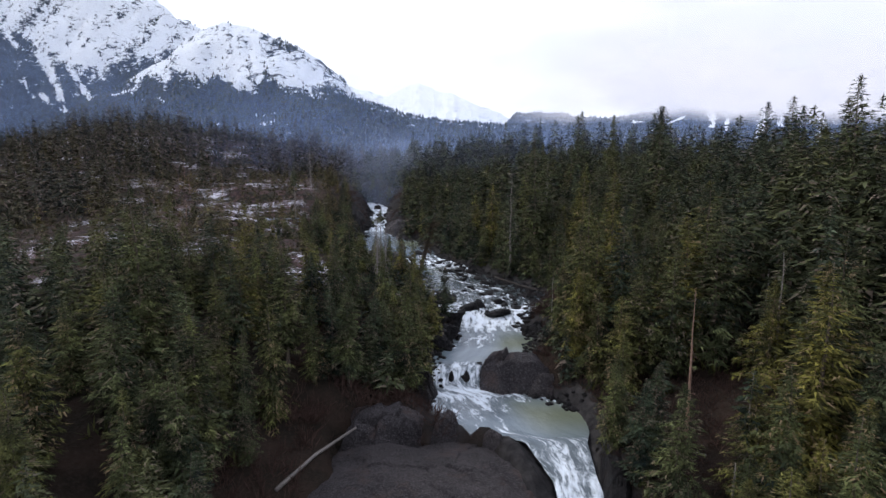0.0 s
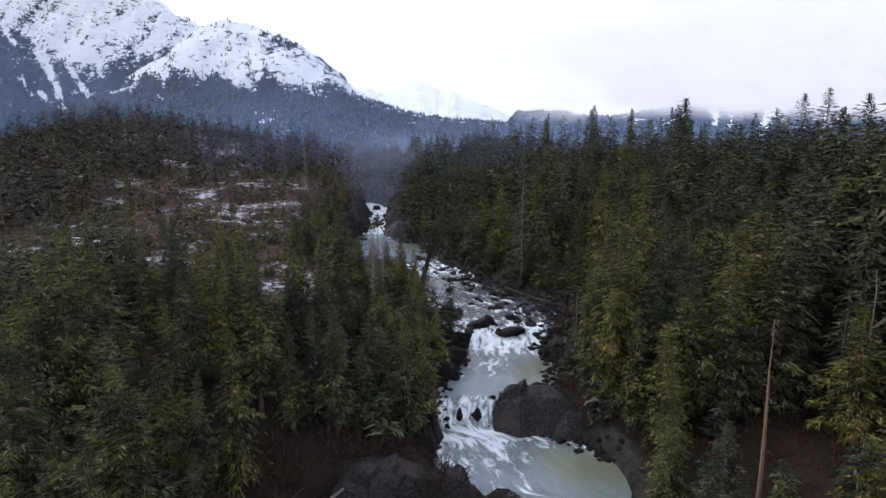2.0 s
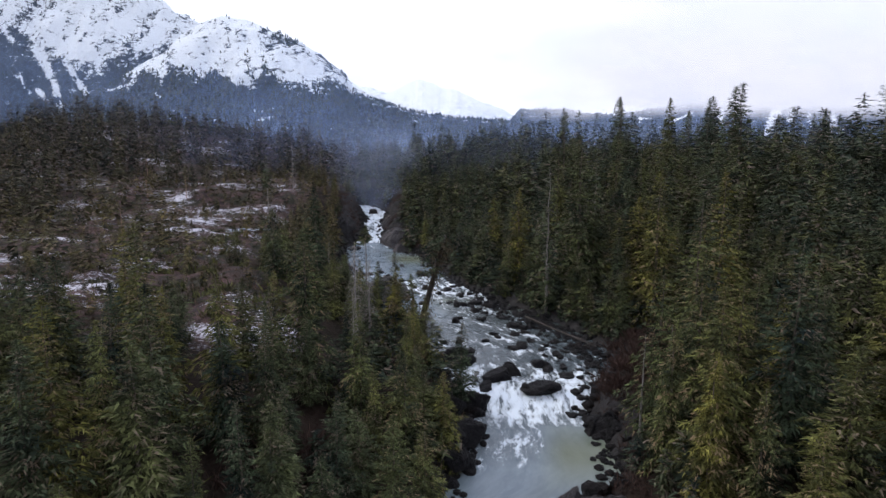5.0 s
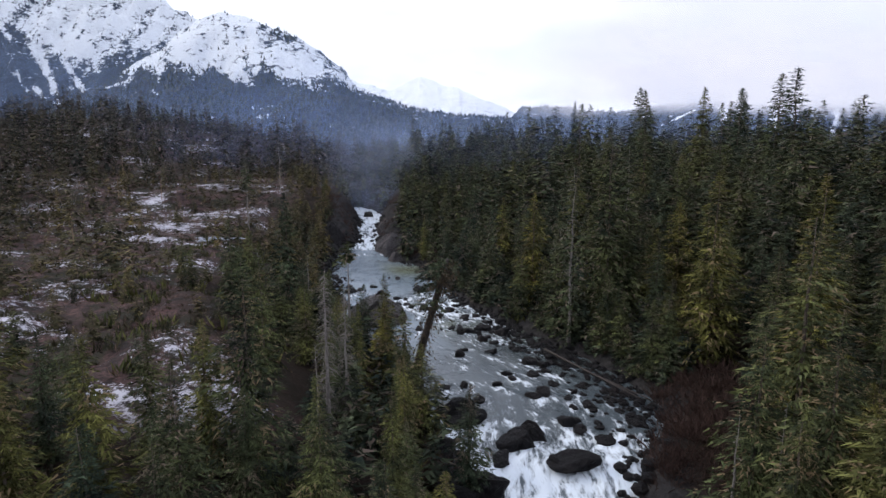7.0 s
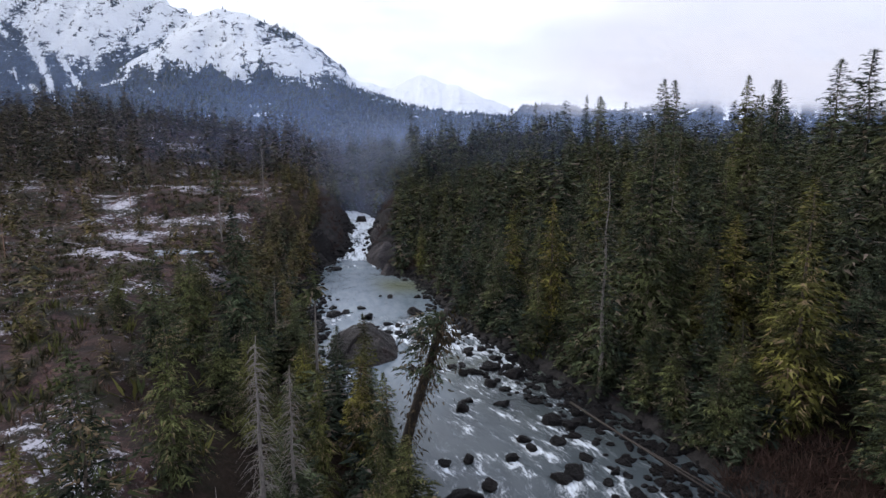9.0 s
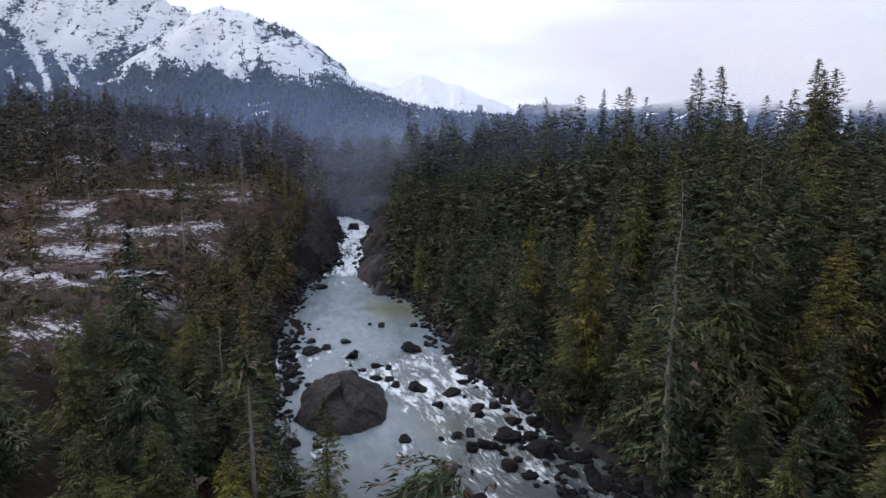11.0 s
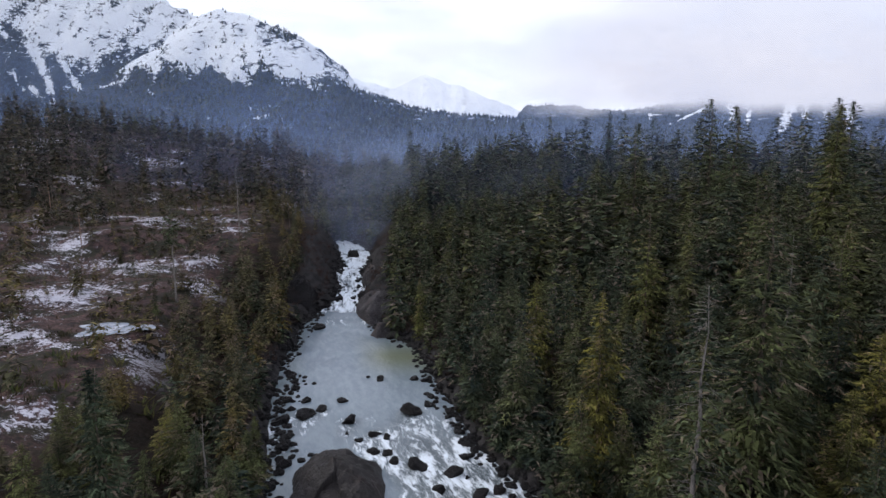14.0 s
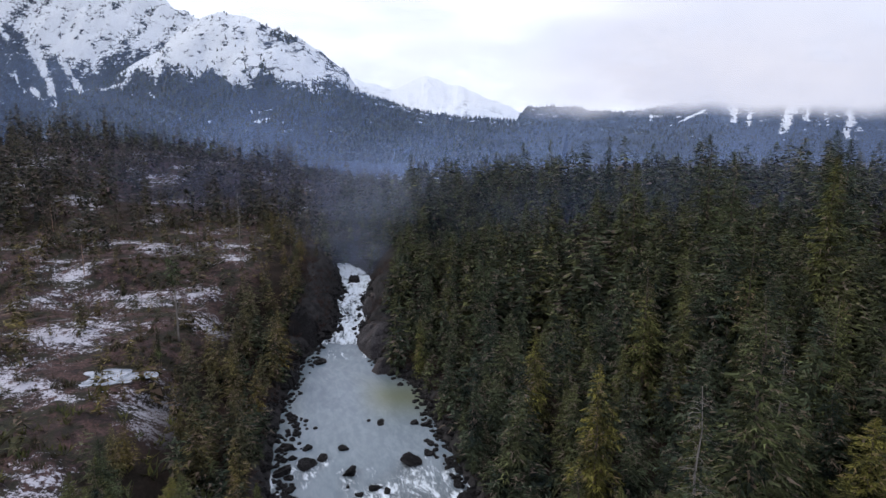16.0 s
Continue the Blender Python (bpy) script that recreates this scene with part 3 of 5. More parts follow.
def slope_woods():
    """Tiny conifers over the lower slopes of the mountains."""
    rng = np.random.RandomState(5)
    vs, fs, k = [], [], 0
    for (X, Y, Z, snow), count in zip(SLOPES, (6000, 12000, 0, 7000)):
        rows = int(X.shape[0] / 1.35)
        r, c = rng.randint(3, rows, count), rng.randint(2, X.shape[1] - 2, count)
        keep = rng.rand(count) < np.where(snow[r, c] > 0.05, 0.03, 1.0)
        for i, j in zip(r[keep], c[keep]):
            f = rng.rand(2)
            x, y, z = (A[i, j] + (A[i + 1, j] - A[i, j]) * f[0] + (A[i, j + 1] - A[i, j]) * f[1] for A in (X, Y, Z))
            h = rng.uniform(7, 15) * (0.62 if y < 2000 else 1.0)
            w, a = h * rng.uniform(0.2, 0.34), rng.uniform(0, 2)
            ring = [(x + w * math.cos(a + q), y + w * math.sin(a + q), z + h * 0.08) for q in (0, 2.09, 4.19)]
            vs += ring + [(x, y, z + h)]
            fs += [(k, k + 1, k + 3), (k + 1, k + 2, k + 3), (k + 2, k, k + 3)]
            k += 4
    me = trimesh("mountainside_woods", vs, fs, GREEN_WOODS, tint=np.repeat(rng.rand(len(vs) // 4) * 0.3, 4))
    return tagged(new("mountainside_woods", me), "tiny dark conifers dotting the mountain slopes", "forest", kind="stuff")


slope_woods()


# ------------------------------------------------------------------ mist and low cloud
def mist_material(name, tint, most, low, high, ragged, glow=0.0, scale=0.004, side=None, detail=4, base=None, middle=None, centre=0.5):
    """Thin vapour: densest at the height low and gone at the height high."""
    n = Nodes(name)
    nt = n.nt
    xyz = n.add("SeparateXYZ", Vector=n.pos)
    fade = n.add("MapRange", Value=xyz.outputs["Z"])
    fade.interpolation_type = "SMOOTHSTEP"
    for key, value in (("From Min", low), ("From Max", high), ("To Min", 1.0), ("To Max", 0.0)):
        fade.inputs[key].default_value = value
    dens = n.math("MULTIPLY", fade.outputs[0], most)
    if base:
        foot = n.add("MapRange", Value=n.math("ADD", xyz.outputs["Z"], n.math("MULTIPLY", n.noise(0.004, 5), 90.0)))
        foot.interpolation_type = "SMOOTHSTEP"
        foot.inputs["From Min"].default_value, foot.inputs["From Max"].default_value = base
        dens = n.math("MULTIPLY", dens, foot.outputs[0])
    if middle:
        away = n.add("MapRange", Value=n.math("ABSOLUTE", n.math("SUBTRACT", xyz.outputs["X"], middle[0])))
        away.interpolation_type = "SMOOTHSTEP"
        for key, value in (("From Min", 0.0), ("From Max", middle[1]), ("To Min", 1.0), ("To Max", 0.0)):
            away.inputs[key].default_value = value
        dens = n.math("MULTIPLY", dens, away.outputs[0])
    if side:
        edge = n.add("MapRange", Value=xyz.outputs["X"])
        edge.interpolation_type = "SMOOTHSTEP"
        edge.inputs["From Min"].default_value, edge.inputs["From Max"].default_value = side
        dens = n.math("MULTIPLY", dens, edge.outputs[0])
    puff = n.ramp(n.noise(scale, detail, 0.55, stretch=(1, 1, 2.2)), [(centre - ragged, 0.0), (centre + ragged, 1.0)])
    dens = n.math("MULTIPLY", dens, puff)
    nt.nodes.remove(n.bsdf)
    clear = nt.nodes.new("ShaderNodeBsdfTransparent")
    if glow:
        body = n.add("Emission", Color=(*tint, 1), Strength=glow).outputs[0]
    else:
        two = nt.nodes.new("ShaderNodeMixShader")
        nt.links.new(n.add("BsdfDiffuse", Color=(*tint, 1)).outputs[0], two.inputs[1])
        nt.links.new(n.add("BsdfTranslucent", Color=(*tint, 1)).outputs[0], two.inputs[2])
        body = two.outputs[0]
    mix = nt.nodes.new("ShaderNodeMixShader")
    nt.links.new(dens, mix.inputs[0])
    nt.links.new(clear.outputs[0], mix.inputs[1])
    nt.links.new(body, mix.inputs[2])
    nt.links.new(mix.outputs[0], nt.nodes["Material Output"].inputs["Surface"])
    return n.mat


def vapour(name, x0, x1, y, z0, z1, material, label, bulge=0.0, kind="structure"):
    """A gently billowing sheet of vapour across the valley."""
    X, Z = np.meshgrid(np.linspace(x0, x1, 60), np.linspace(z0, z1, 14))
    Y = y + bulge * (fbm(X / (x1 - x0) * 6, Z / (z1 - z0) * 3, 3, int(abs(y))) - 0.5)
    ob = new(name, trimesh(name, np.stack([X, Y, Z], -1).reshape(-1, 3), grid_faces(*X.shape), material, True))
    ob.visible_shadow = False
    return tagged(ob, label, "mist", kind=kind)


# Blue-tinted sheets stand in for the scattered light of distant air.
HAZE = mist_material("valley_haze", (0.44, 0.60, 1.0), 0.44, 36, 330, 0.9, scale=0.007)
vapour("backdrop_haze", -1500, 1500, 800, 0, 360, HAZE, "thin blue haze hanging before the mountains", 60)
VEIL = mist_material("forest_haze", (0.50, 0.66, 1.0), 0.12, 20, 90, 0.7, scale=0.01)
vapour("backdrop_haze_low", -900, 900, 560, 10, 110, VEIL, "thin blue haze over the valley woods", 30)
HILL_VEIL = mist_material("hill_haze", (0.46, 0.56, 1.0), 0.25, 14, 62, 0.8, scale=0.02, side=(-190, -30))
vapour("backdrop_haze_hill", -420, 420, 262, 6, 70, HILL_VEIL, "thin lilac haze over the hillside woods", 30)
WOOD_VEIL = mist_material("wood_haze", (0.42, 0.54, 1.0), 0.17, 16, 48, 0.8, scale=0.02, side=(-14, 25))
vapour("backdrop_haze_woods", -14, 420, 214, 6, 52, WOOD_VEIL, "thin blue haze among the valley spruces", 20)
# Both cloud sheets emit their brightness instead of taking it from the sky.
CLOUD = mist_material("low_cloud", (0.88, 0.85, 0.88), 1.0, 300, 820, 0.16, glow=1.03, scale=0.0016, base=(200, 275), side=(120, 680), centre=0.34)
vapour("backdrop_cloud", 100, 3600, 2200, 150, 950, CLOUD, "low grey-white cloud lying on the ridge", 80)
PALE_CLOUD = mist_material("pale_cloud", (0.96, 0.96, 1.0), 0.75, 420, 900, 0.2, glow=1.0, scale=0.002, base=(260, 420), centre=0.42)
vapour("backdrop_cloud_far", -1100, 1200, 3200, 150, 950, PALE_CLOUD, "white cloud veiling the far snow mountain", 80)
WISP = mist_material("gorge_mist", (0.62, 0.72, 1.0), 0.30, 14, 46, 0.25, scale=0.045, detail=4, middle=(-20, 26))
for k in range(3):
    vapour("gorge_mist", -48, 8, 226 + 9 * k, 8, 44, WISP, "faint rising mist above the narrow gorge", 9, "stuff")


# ------------------------------------------------------------------ trees
def kite(out, faces, p, d, n, length, width, sag):
    """One flat spray of needles from p along d, with n as its side way."""
    i = len(out)
    mid = p + d * length * 0.42
    out += [p, mid + n * width, p + d * length + np.array((0, 0, -sag * length)), mid - n * width]
    faces += [(i, i + 1, i + 2), (i, i + 2, i + 3)]


def unit(v):
    return v / np.maximum(np.linalg.norm(v, axis=-1, keepdims=True), 1e-6)


def crown_arrays(seed, h, r, base, boughs, sprays, size, droop=0.3, lift=0.2, form=0.7, gaps=0.1, tiers=26, flat=0.55, slim=(0.15, 0.30), core=0.25, ragged=0.3):
    """The crown of a conifer: rough tiers of uneven boughs, each a drooping fan of small sprays of needles.
    size: a spray's length; flat: how far boughs keep to their tiers; core: sprays close to the trunk, as a share of the rest."""
    rng = np.random.RandomState(seed)
    u = (np.arange(boughs) + rng.rand(boughs)) / boughs
    u = 1 - (1 - u) ** 1.22
    tier = (np.floor(u * tiers) + 0.5 + rng.normal(0, 0.12, boughs)) / tiers
    keep = flat * (1 - 0.85 * u)
    u = np.clip(u * (1 - keep) + tier * keep, 0, 1) * 0.975
    a = np.arange(boughs) * 2.39996 + rng.uniform(-0.5, 0.5, boughs)
    z = base + (h - base) * u
    reach = r * (1 - u) ** form * (0.60 + 0.40 * np.minimum(1, u * 4.5 + 0.25))
    lobes = rng.uniform(0, 6.28, 4)
    reach = reach * (1 + 0.20 * np.sin(a + lobes[0] + z * 0.5) + 0.14 * np.sin(2 * a + lobes[1] - z * 0.9) + 0.12 * np.sin(z * 2.1 + lobes[2]))
    L = np.maximum(reach * (1 + ragged * rng.uniform(-1.2, 0.75, boughs)), 0.10 * r * (1.05 - u)) + 0.010 * h * (1.05 - u)
    alive = rng.rand(boughs) > gaps * (1 - 0.7 * u)
    f = np.stack([np.cos(a), np.sin(a), 0 * a], 1)
    side = np.stack([-np.sin(a), np.cos(a), 0 * a], 1)
    up = lift * (0.1 + 1.5 * u) + rng.uniform(-0.12, 0.12, boughs)
    fall = droop * rng.uniform(0.6, 1.4, boughs) * (1.15 - 0.75 * u)
    count = np.maximum(3, np.round(sprays * np.clip(0.30 + 0.9 * L / r, 0.3, 1.2))).astype(int) * alive
    k = np.repeat(np.arange(boughs), count)
    n = len(k)
    s = rng.rand(n) ** 0.62
    Lk, fk, sk = L[k][:, None], f[k], side[k]
    w = rng.uniform(-1, 1, n) * (0.34 * (1.03 - s) ** 0.6 + 0.05)
    rise = up[k] * s - fall[k] * s * s + 0.10 * droop * s ** 4 - 0.30 * np.abs(w) + rng.uniform(-0.07, 0.03, n)
    root = np.stack([0 * s, 0 * s, z[k]], 1)
    p = root + fk * Lk * s[:, None] + sk * Lk * w[:, None]
    p[:, 2] += L[k] * rise
    slope = up[k] - 1.7 * fall[k] * s
    d = fk * rng.uniform(0.35, 1.0, (n, 1)) + sk * (np.sign(w) * rng.uniform(0.1, 0.9, n))[:, None]
    d[:, 2] += slope * 0.8 - rng.uniform(-0.05, 0.38, n)
    d = unit(d + rng.normal(0, 0.16, (n, 3)))
    inner = int(n * core)
    iz = rng.rand(inner) ** 1.25
    ia = rng.uniform(0, 6.28, inner)
    ir = r * (1 - iz) ** form * 0.46 * rng.rand(inner)
    ip = np.stack([np.cos(ia) * ir, np.sin(ia) * ir, base + (h - base) * iz * 0.97], 1)
    idir = unit(np.stack([np.cos(ia) * 0.5, np.sin(ia) * 0.5, rng.uniform(-1.2, 0.3, inner)], 1))
    top = 5
    tp = np.stack([np.zeros(top), np.zeros(top), np.full(top, h * 0.955)], 1)
    td = unit(np.stack([rng.normal(0, 0.12, top), rng.normal(0, 0.12, top), np.ones(top)], 1))
    P, D = np.concatenate([p, ip, tp]), np.concatenate([d, idir, td])
    out_way = np.concatenate([fk, np.stack([np.cos(ia), np.sin(ia), 0 * ia], 1), rng.normal(0, 1, (top, 3))])
    face = unit(out_way * 0.55 + np.array((0, 0, 0.75)) + rng.normal(0, 0.55, P.shape))
    across = unit(np.cross(D, face))
    shrink = np.concatenate([np.clip(0.30 + L[k] / r * 1.15, 0.3, 1.12), np.clip(1.7 * (1 - iz), 0.3, 1.5), np.full(top, 1.0)])
    length = size * rng.uniform(0.65, 1.35, len(P)) * shrink
    length[-top:] = h * 0.055
    half = length * rng.uniform(*slim, len(P))
    half[n:-top] *= 1.9
    half[-top:] = h * 0.0035
    back = P - D * (length * 0.35)[:, None]
    V = np.stack([back - across * half[:, None], back + across * half[:, None], P + D * (length * 0.65)[:, None]], 1)
    lean = rng.uniform(-0.012, 0.012, 2)
    V[:, :, :2] += V[:, :, 2:3] * lean
    return V.reshape(-1, 3).astype(np.float32), np.arange(len(V) * 3, dtype=np.int32).reshape(-1, 3)


def tube_arrays(path, radii, sides=7):
    """A tapered tube along a path."""
    path, radii = np.asarray(path, float), np.asarray(radii, float)
    verts, faces = [], []
    for k, (p, rad) in enumerate(zip(path, radii)):
        d = path[min(k + 1, len(path) - 1)] - path[max(k - 1, 0)]
        d = d / np.linalg.norm(d)
        e = np.cross(d, (0.3, 0.9, 0.2))
        e /= np.linalg.norm(e)
        g = np.cross(d, e)
        for i in range(sides):
            a = 6.28318 * i / sides
            verts.append(p + rad * (e * math.cos(a) + g * math.sin(a)))
    n = len(path)
    for k in range(n - 1):
        for i in range(sides):
            a, b = k * sides + i, k * sides + (i + 1) % sides
            faces += [(a, b, b + sides), (a, b + sides, a + sides)]
    for i in range(1, sides - 1):
        faces += [((n - 1) * sides, (n - 1) * sides + i, (n - 1) * sides + i + 1), (0, i + 1, i)]
    return np.array(verts, np.float32), np.array(faces, np.int32)


def merged(pairs):
    vs, fs, k = [], [], 0
    for v, f in pairs:
        vs.append(v), fs.append(f + k)
        k += len(v)
    return np.concatenate(vs), np.concatenate(fs)


def trunk_arrays(h, rad, seed, sides=7):
    rng = np.random.RandomState(seed)
    zs = np.linspace(-0.8, h, 9)
    path = [(rng.uniform(-1, 1) * 0.008 * z, rng.uniform(-1, 1) * 0.008 * z, z) for z in zs]
    return tube_arrays(path, [rad * (1.25 if z < 0 else 1) * max(0.06, (1 - max(z, 0) / h) ** 0.9) for z in zs], sides)


def twig_arrays(h, base, reach, count, seed, droop=0.3):
    """Bare dead branches round a trunk, each with a side twig."""
    rng = np.random.RandomState(seed)
    found = []
    for k in range(count):
        u = rng.rand() ** 0.8
        z = base + (h * 0.97 - base) * u
        a, L = rng.uniform(0, 6.28), reach * (1.05 - u * 0.8) * rng.uniform(0.3, 1.1)
        f = np.array((math.cos(a), math.sin(a), 0))
        pts = [np.array((0, 0, z)) + f * L * s + np.array((0, 0, L * (0.15 * s - droop * s * s))) for s in (0, 0.5, 1)]
        side = np.array((-f[1], f[0], 0)) * rng.choice((-1, 1))
        q = pts[1]
        found.append((tube_arrays(pts, (0.020, 0.012, 0.005), 3), tube_arrays([q, q + (f * 0.5 + side * 0.6) * L * 0.4 + np.array((0, 0, -0.12 * L))], (0.012, 0.004), 3)))
    return found


# kinds of conifer, each modelled 20 m high
KINDS = {
    "spruce": dict(r=3.4, base=1.4, droop=0.26, lift=0.16, form=0.72, gaps=0.10, tiers=30, flat=0.5),
    "hemlock": dict(r=3.7, base=0.9, droop=0.42, lift=0.20, form=0.78, gaps=0.12, tiers=30, flat=0.40),
    "cedar": dict(r=3.1, base=0.5, droop=0.62, lift=0.16, form=0.72, gaps=0.08, tiers=34, flat=0.25),
    "thin_spruce": dict(r=2.5, base=3.2, droop=0.36, lift=0.12, form=0.70, gaps=0.26, tiers=28, flat=0.5),
}
NEAR_MESH, FINE_MESH, PLAIN_MESH, TRUNK_MESH = {}, {}, {}, {}
for number, (kind, s) in enumerate(KINDS.items()):
    NEAR_MESH[kind] = [trimesh("crown", *crown_arrays(number * 10 + i, 20, boughs=250, sprays=28, size=0.55, slim=(0.075, 0.17), core=0.14, **s), GREEN_WARM if kind in ("hemlock", "cedar") else GREEN) for i in range(3)]
    PLAIN_MESH[kind] = [crown_arrays(number * 10 + 50 + i, 20, boughs=140, sprays=7.5, size=1.05, slim=(0.09, 0.18), core=0.16, **s) for i in range(4)]
    FINE_MESH[kind] = [crown_arrays(number * 10 + 70 + i, 20, boughs=190, sprays=13, size=0.85, slim=(0.08, 0.16), core=0.16, **s) for i in range(3)]
    TRUNK_MESH[kind] = trimesh("trunk", *trunk_arrays(19.6, 0.24, number), BARK, True)

TIERED_ARRAYS = [crown_arrays(290 + i, 20, r=3.3, base=0.6, boughs=84, sprays=4, size=1.6, slim=(0.10, 0.20), core=0.14, tiers=18, flat=0.5, droop=0.32) for i in range(8)]
MID_ARRAYS = [crown_arrays(90 + i, 20, r=3.4, base=0.8, boughs=48, sprays=3, size=2.0, slim=(0.08, 0.18), core=0.08, tiers=13, flat=0.4, gaps=0.25, ragged=0.5) for i in range(8)]
FAR_ARRAYS = [crown_arrays(190 + i, 20, r=3.2, base=0.3, boughs=24, sprays=3, size=3.4, slim=(0.18, 0.34), core=0.1, tiers=9, flat=0.3) for i in range(7)]
SCRUB_ARRAYS = [crown_arrays(130 + i, 20, r=4.0, base=0.6, boughs=50, sprays=4, size=2.4, slim=(0.10, 0.24), core=0.1, tiers=14, flat=0.3, form=0.55, gaps=0.2, ragged=0.5) for i in range(6)]
LABELS = {
    "spruce": ("tall dark green spruce with layered level boughs", "spruce tree"),
    "hemlock": ("full green hemlock with soft drooping boughs", "hemlock tree"),
    "cedar": ("yellowish green cedar with hanging sprays to the ground", "cedar tree"),
    "thin_spruce": ("slender spruce with a bare lower trunk and thin crown", "spruce tree"),
}


def plant(kind, x, y, h, wide=1.0, variant=0, turn=0.0, tilt=(0, 0)):
    """A conifer of its own: trunk and crown."""
    label, category = LABELS[kind]
    root = new(kind + "_tree")
    scale = h / 20
    root.matrix_world = Matrix.LocRotScale((x, y, float(land(x, y))), Euler((radians(tilt[0]), radians(tilt[1]), turn)), (scale * wide, scale * wide, scale))
    part("trunk", TRUNK_MESH[kind], root)
    part("crown", NEAR_MESH[kind][variant % 3], root)
    return tagged(root, label, category, "riverside conifers")


def snag(x, y, h, rad, material, label, seed, twigs=40, reach=1.6, base=2.0, broken=False, tilt=(0, 0), crown=None, droop=0.3):
    """A dead or dying tree: bare trunk, dead branches and perhaps a last green crown."""
    root = new("dead_tree")
    root.matrix_world = Matrix.LocRotScale((x, y, float(land(x, y))), Euler((radians(tilt[0]), radians(tilt[1]), seed * 1.3)), None)
    v, f = trunk_arrays(h * (1.12 if broken else 1.0), rad, seed)
    if broken:
        v[:, 2] = np.minimum(v[:, 2], h + 0.25 * np.sin(v[:, 0] * 40 + v[:, 1] * 23))
    part("trunk", trimesh("trunk", v, f, material, True), root)
    if twigs:
        found = twig_arrays(h, base, reach, twigs, seed, droop)
        if seed < 20:
            for branch, twig in found:
                limb = part("dead_branch", trimesh("dead_branch", *branch, material), root)
                part("twig", trimesh("twig", *twig, material), limb)
        else:
            tagged(part("dead_branches", trimesh("dead_branches", *merged([piece for pair in found for piece in pair]), material), root), kind="stuff")
    if crown:
        low, r = crown
        part("crown", trimesh("crown", *crown_arrays(seed, h + 0.4, r=r, base=low, boughs=max(30, int((h - low) * 9)), sprays=13, size=0.55, slim=(0.10, 0.22), core=0.1, droop=0.38, form=0.65, gaps=0.25, tiers=max(8, int((h - low) * 1.4))), GREEN), root, "last green boughs")
    return tagged(root, label, "dead tree")


def woods(name, spots, arrays, material, label):
    """Many conifers joined: spots hold x, y, height, widening and tint."""
    rng = np.random.RandomState(len(spots))
    vs, fs, ts, k = [], [], [], 0
    for x, y, h, wide, tint in spots:
        v, f = arrays[rng.randint(len(arrays))]
        a = rng.uniform(0, 6.28)
        c, s = math.cos(a) * wide * h / 20, math.sin(a) * wide * h / 20
        w = np.stack([v[:, 0] * c - v[:, 1] * s + x, v[:, 0] * s + v[:, 1] * c + y, v[:, 2] * h / 20], 1)
        vs.append(w), fs.append(f + k), ts.append(np.full(len(v), tint))
        k += len(v)
    spots = np.array(spots)
    base = np.repeat(land(spots[:, 0], spots[:, 1]), [len(v) for v in vs])
    V = np.concatenate(vs)
    V[:, 2] += base
    ob = new(name, trimesh(name, V, np.concatenate(fs), material, tint=np.concatenate(ts)))
    return tagged(ob, label, "forest", kind="stuff")


def scatter(x0, x1, y0, y1, step, seed):
    rng = np.random.RandomState(seed)
    X, Y = np.meshgrid(np.arange(x0, x1, step), np.arange(y0, y1, step))
    X = X + rng.uniform(-0.45, 0.45, X.shape) * step
    Y = Y + rng.uniform(-0.45, 0.45, Y.shape) * step
    return np.stack([X.ravel(), Y.ravel()], 1), rng


# single trees that stand out: kind, x, y, height of the tip, widening
STANDING_EAST = [
    ("spruce", 86.6, 144.7, 46.5, 1.0), ("spruce", 74, 133, 43.9, 1.0), ("spruce", 57.7, 153, 44.8, 1.0), ("spruce", 50.8, 136.3, 43.4, 1.05),
    ("spruce", 45.9, 190.8, 46.8, 0.95), ("spruce", 75.7, 201.5, 47.9, 1.0), ("thin_spruce", 45.7, 156, 42.8, 0.8), ("spruce", 55.3, 169, 41.3, 0.8),
    ("spruce", 38.9, 167, 43.6, 0.95), ("spruce", 66.9, 185, 45.8, 1.0), ("thin_spruce", 39, 234, 47.6, 0.8), ("spruce", 28, 177, 41.8, 0.9),
    ("hemlock", 27.5, 92, 29, 0.88), ("hemlock", 31.2, 44.9, 22.5, 1.15), ("spruce", 19.8, 50.4, 11.6, 1.25), ("cedar", 11.4, 131.5, 25.2, 1.0),
    ("hemlock", 21.7, 150.7, 30, 0.9), ("cedar", -6.2, 172, 17.6, 1.0), ("spruce", 3.9, 177, 29, 0.85), ("spruce", 19.5, 121.5, 34, 0.92),
    ("hemlock", 33.3, 150, 34.8, 0.9), ("cedar", 8.5, 149, 23, 1.0), ("hemlock", 33.2, 134.4, 30.3, 1.0), ("hemlock", 21.5, 83.5, 26.5, 1.05), ("hemlock", 17.2, 80.5, 21, 0.95),
    ("hemlock", 18.5, 76, 22.5, 1.0), ("cedar", 16.6, 69, 17.5, 1.0), ("hemlock", 26.2, 106.5, 29, 0.95), ("cedar", 18.6, 66.5, 16, 1.1),
    ("hemlock", 35.5, 49.5, 24, 1.1), ("cedar", 27.5, 38.5, 10.5, 1.2), ("cedar", 31.5, 40, 13, 1.2), ("spruce", 22.5, 70.5, 25, 0.9),
    ("spruce", 56, 79, 42, 0.9), ("spruce", 52, 84, 38.5, 0.9), ("spruce", 61, 88, 40, 0.9)]
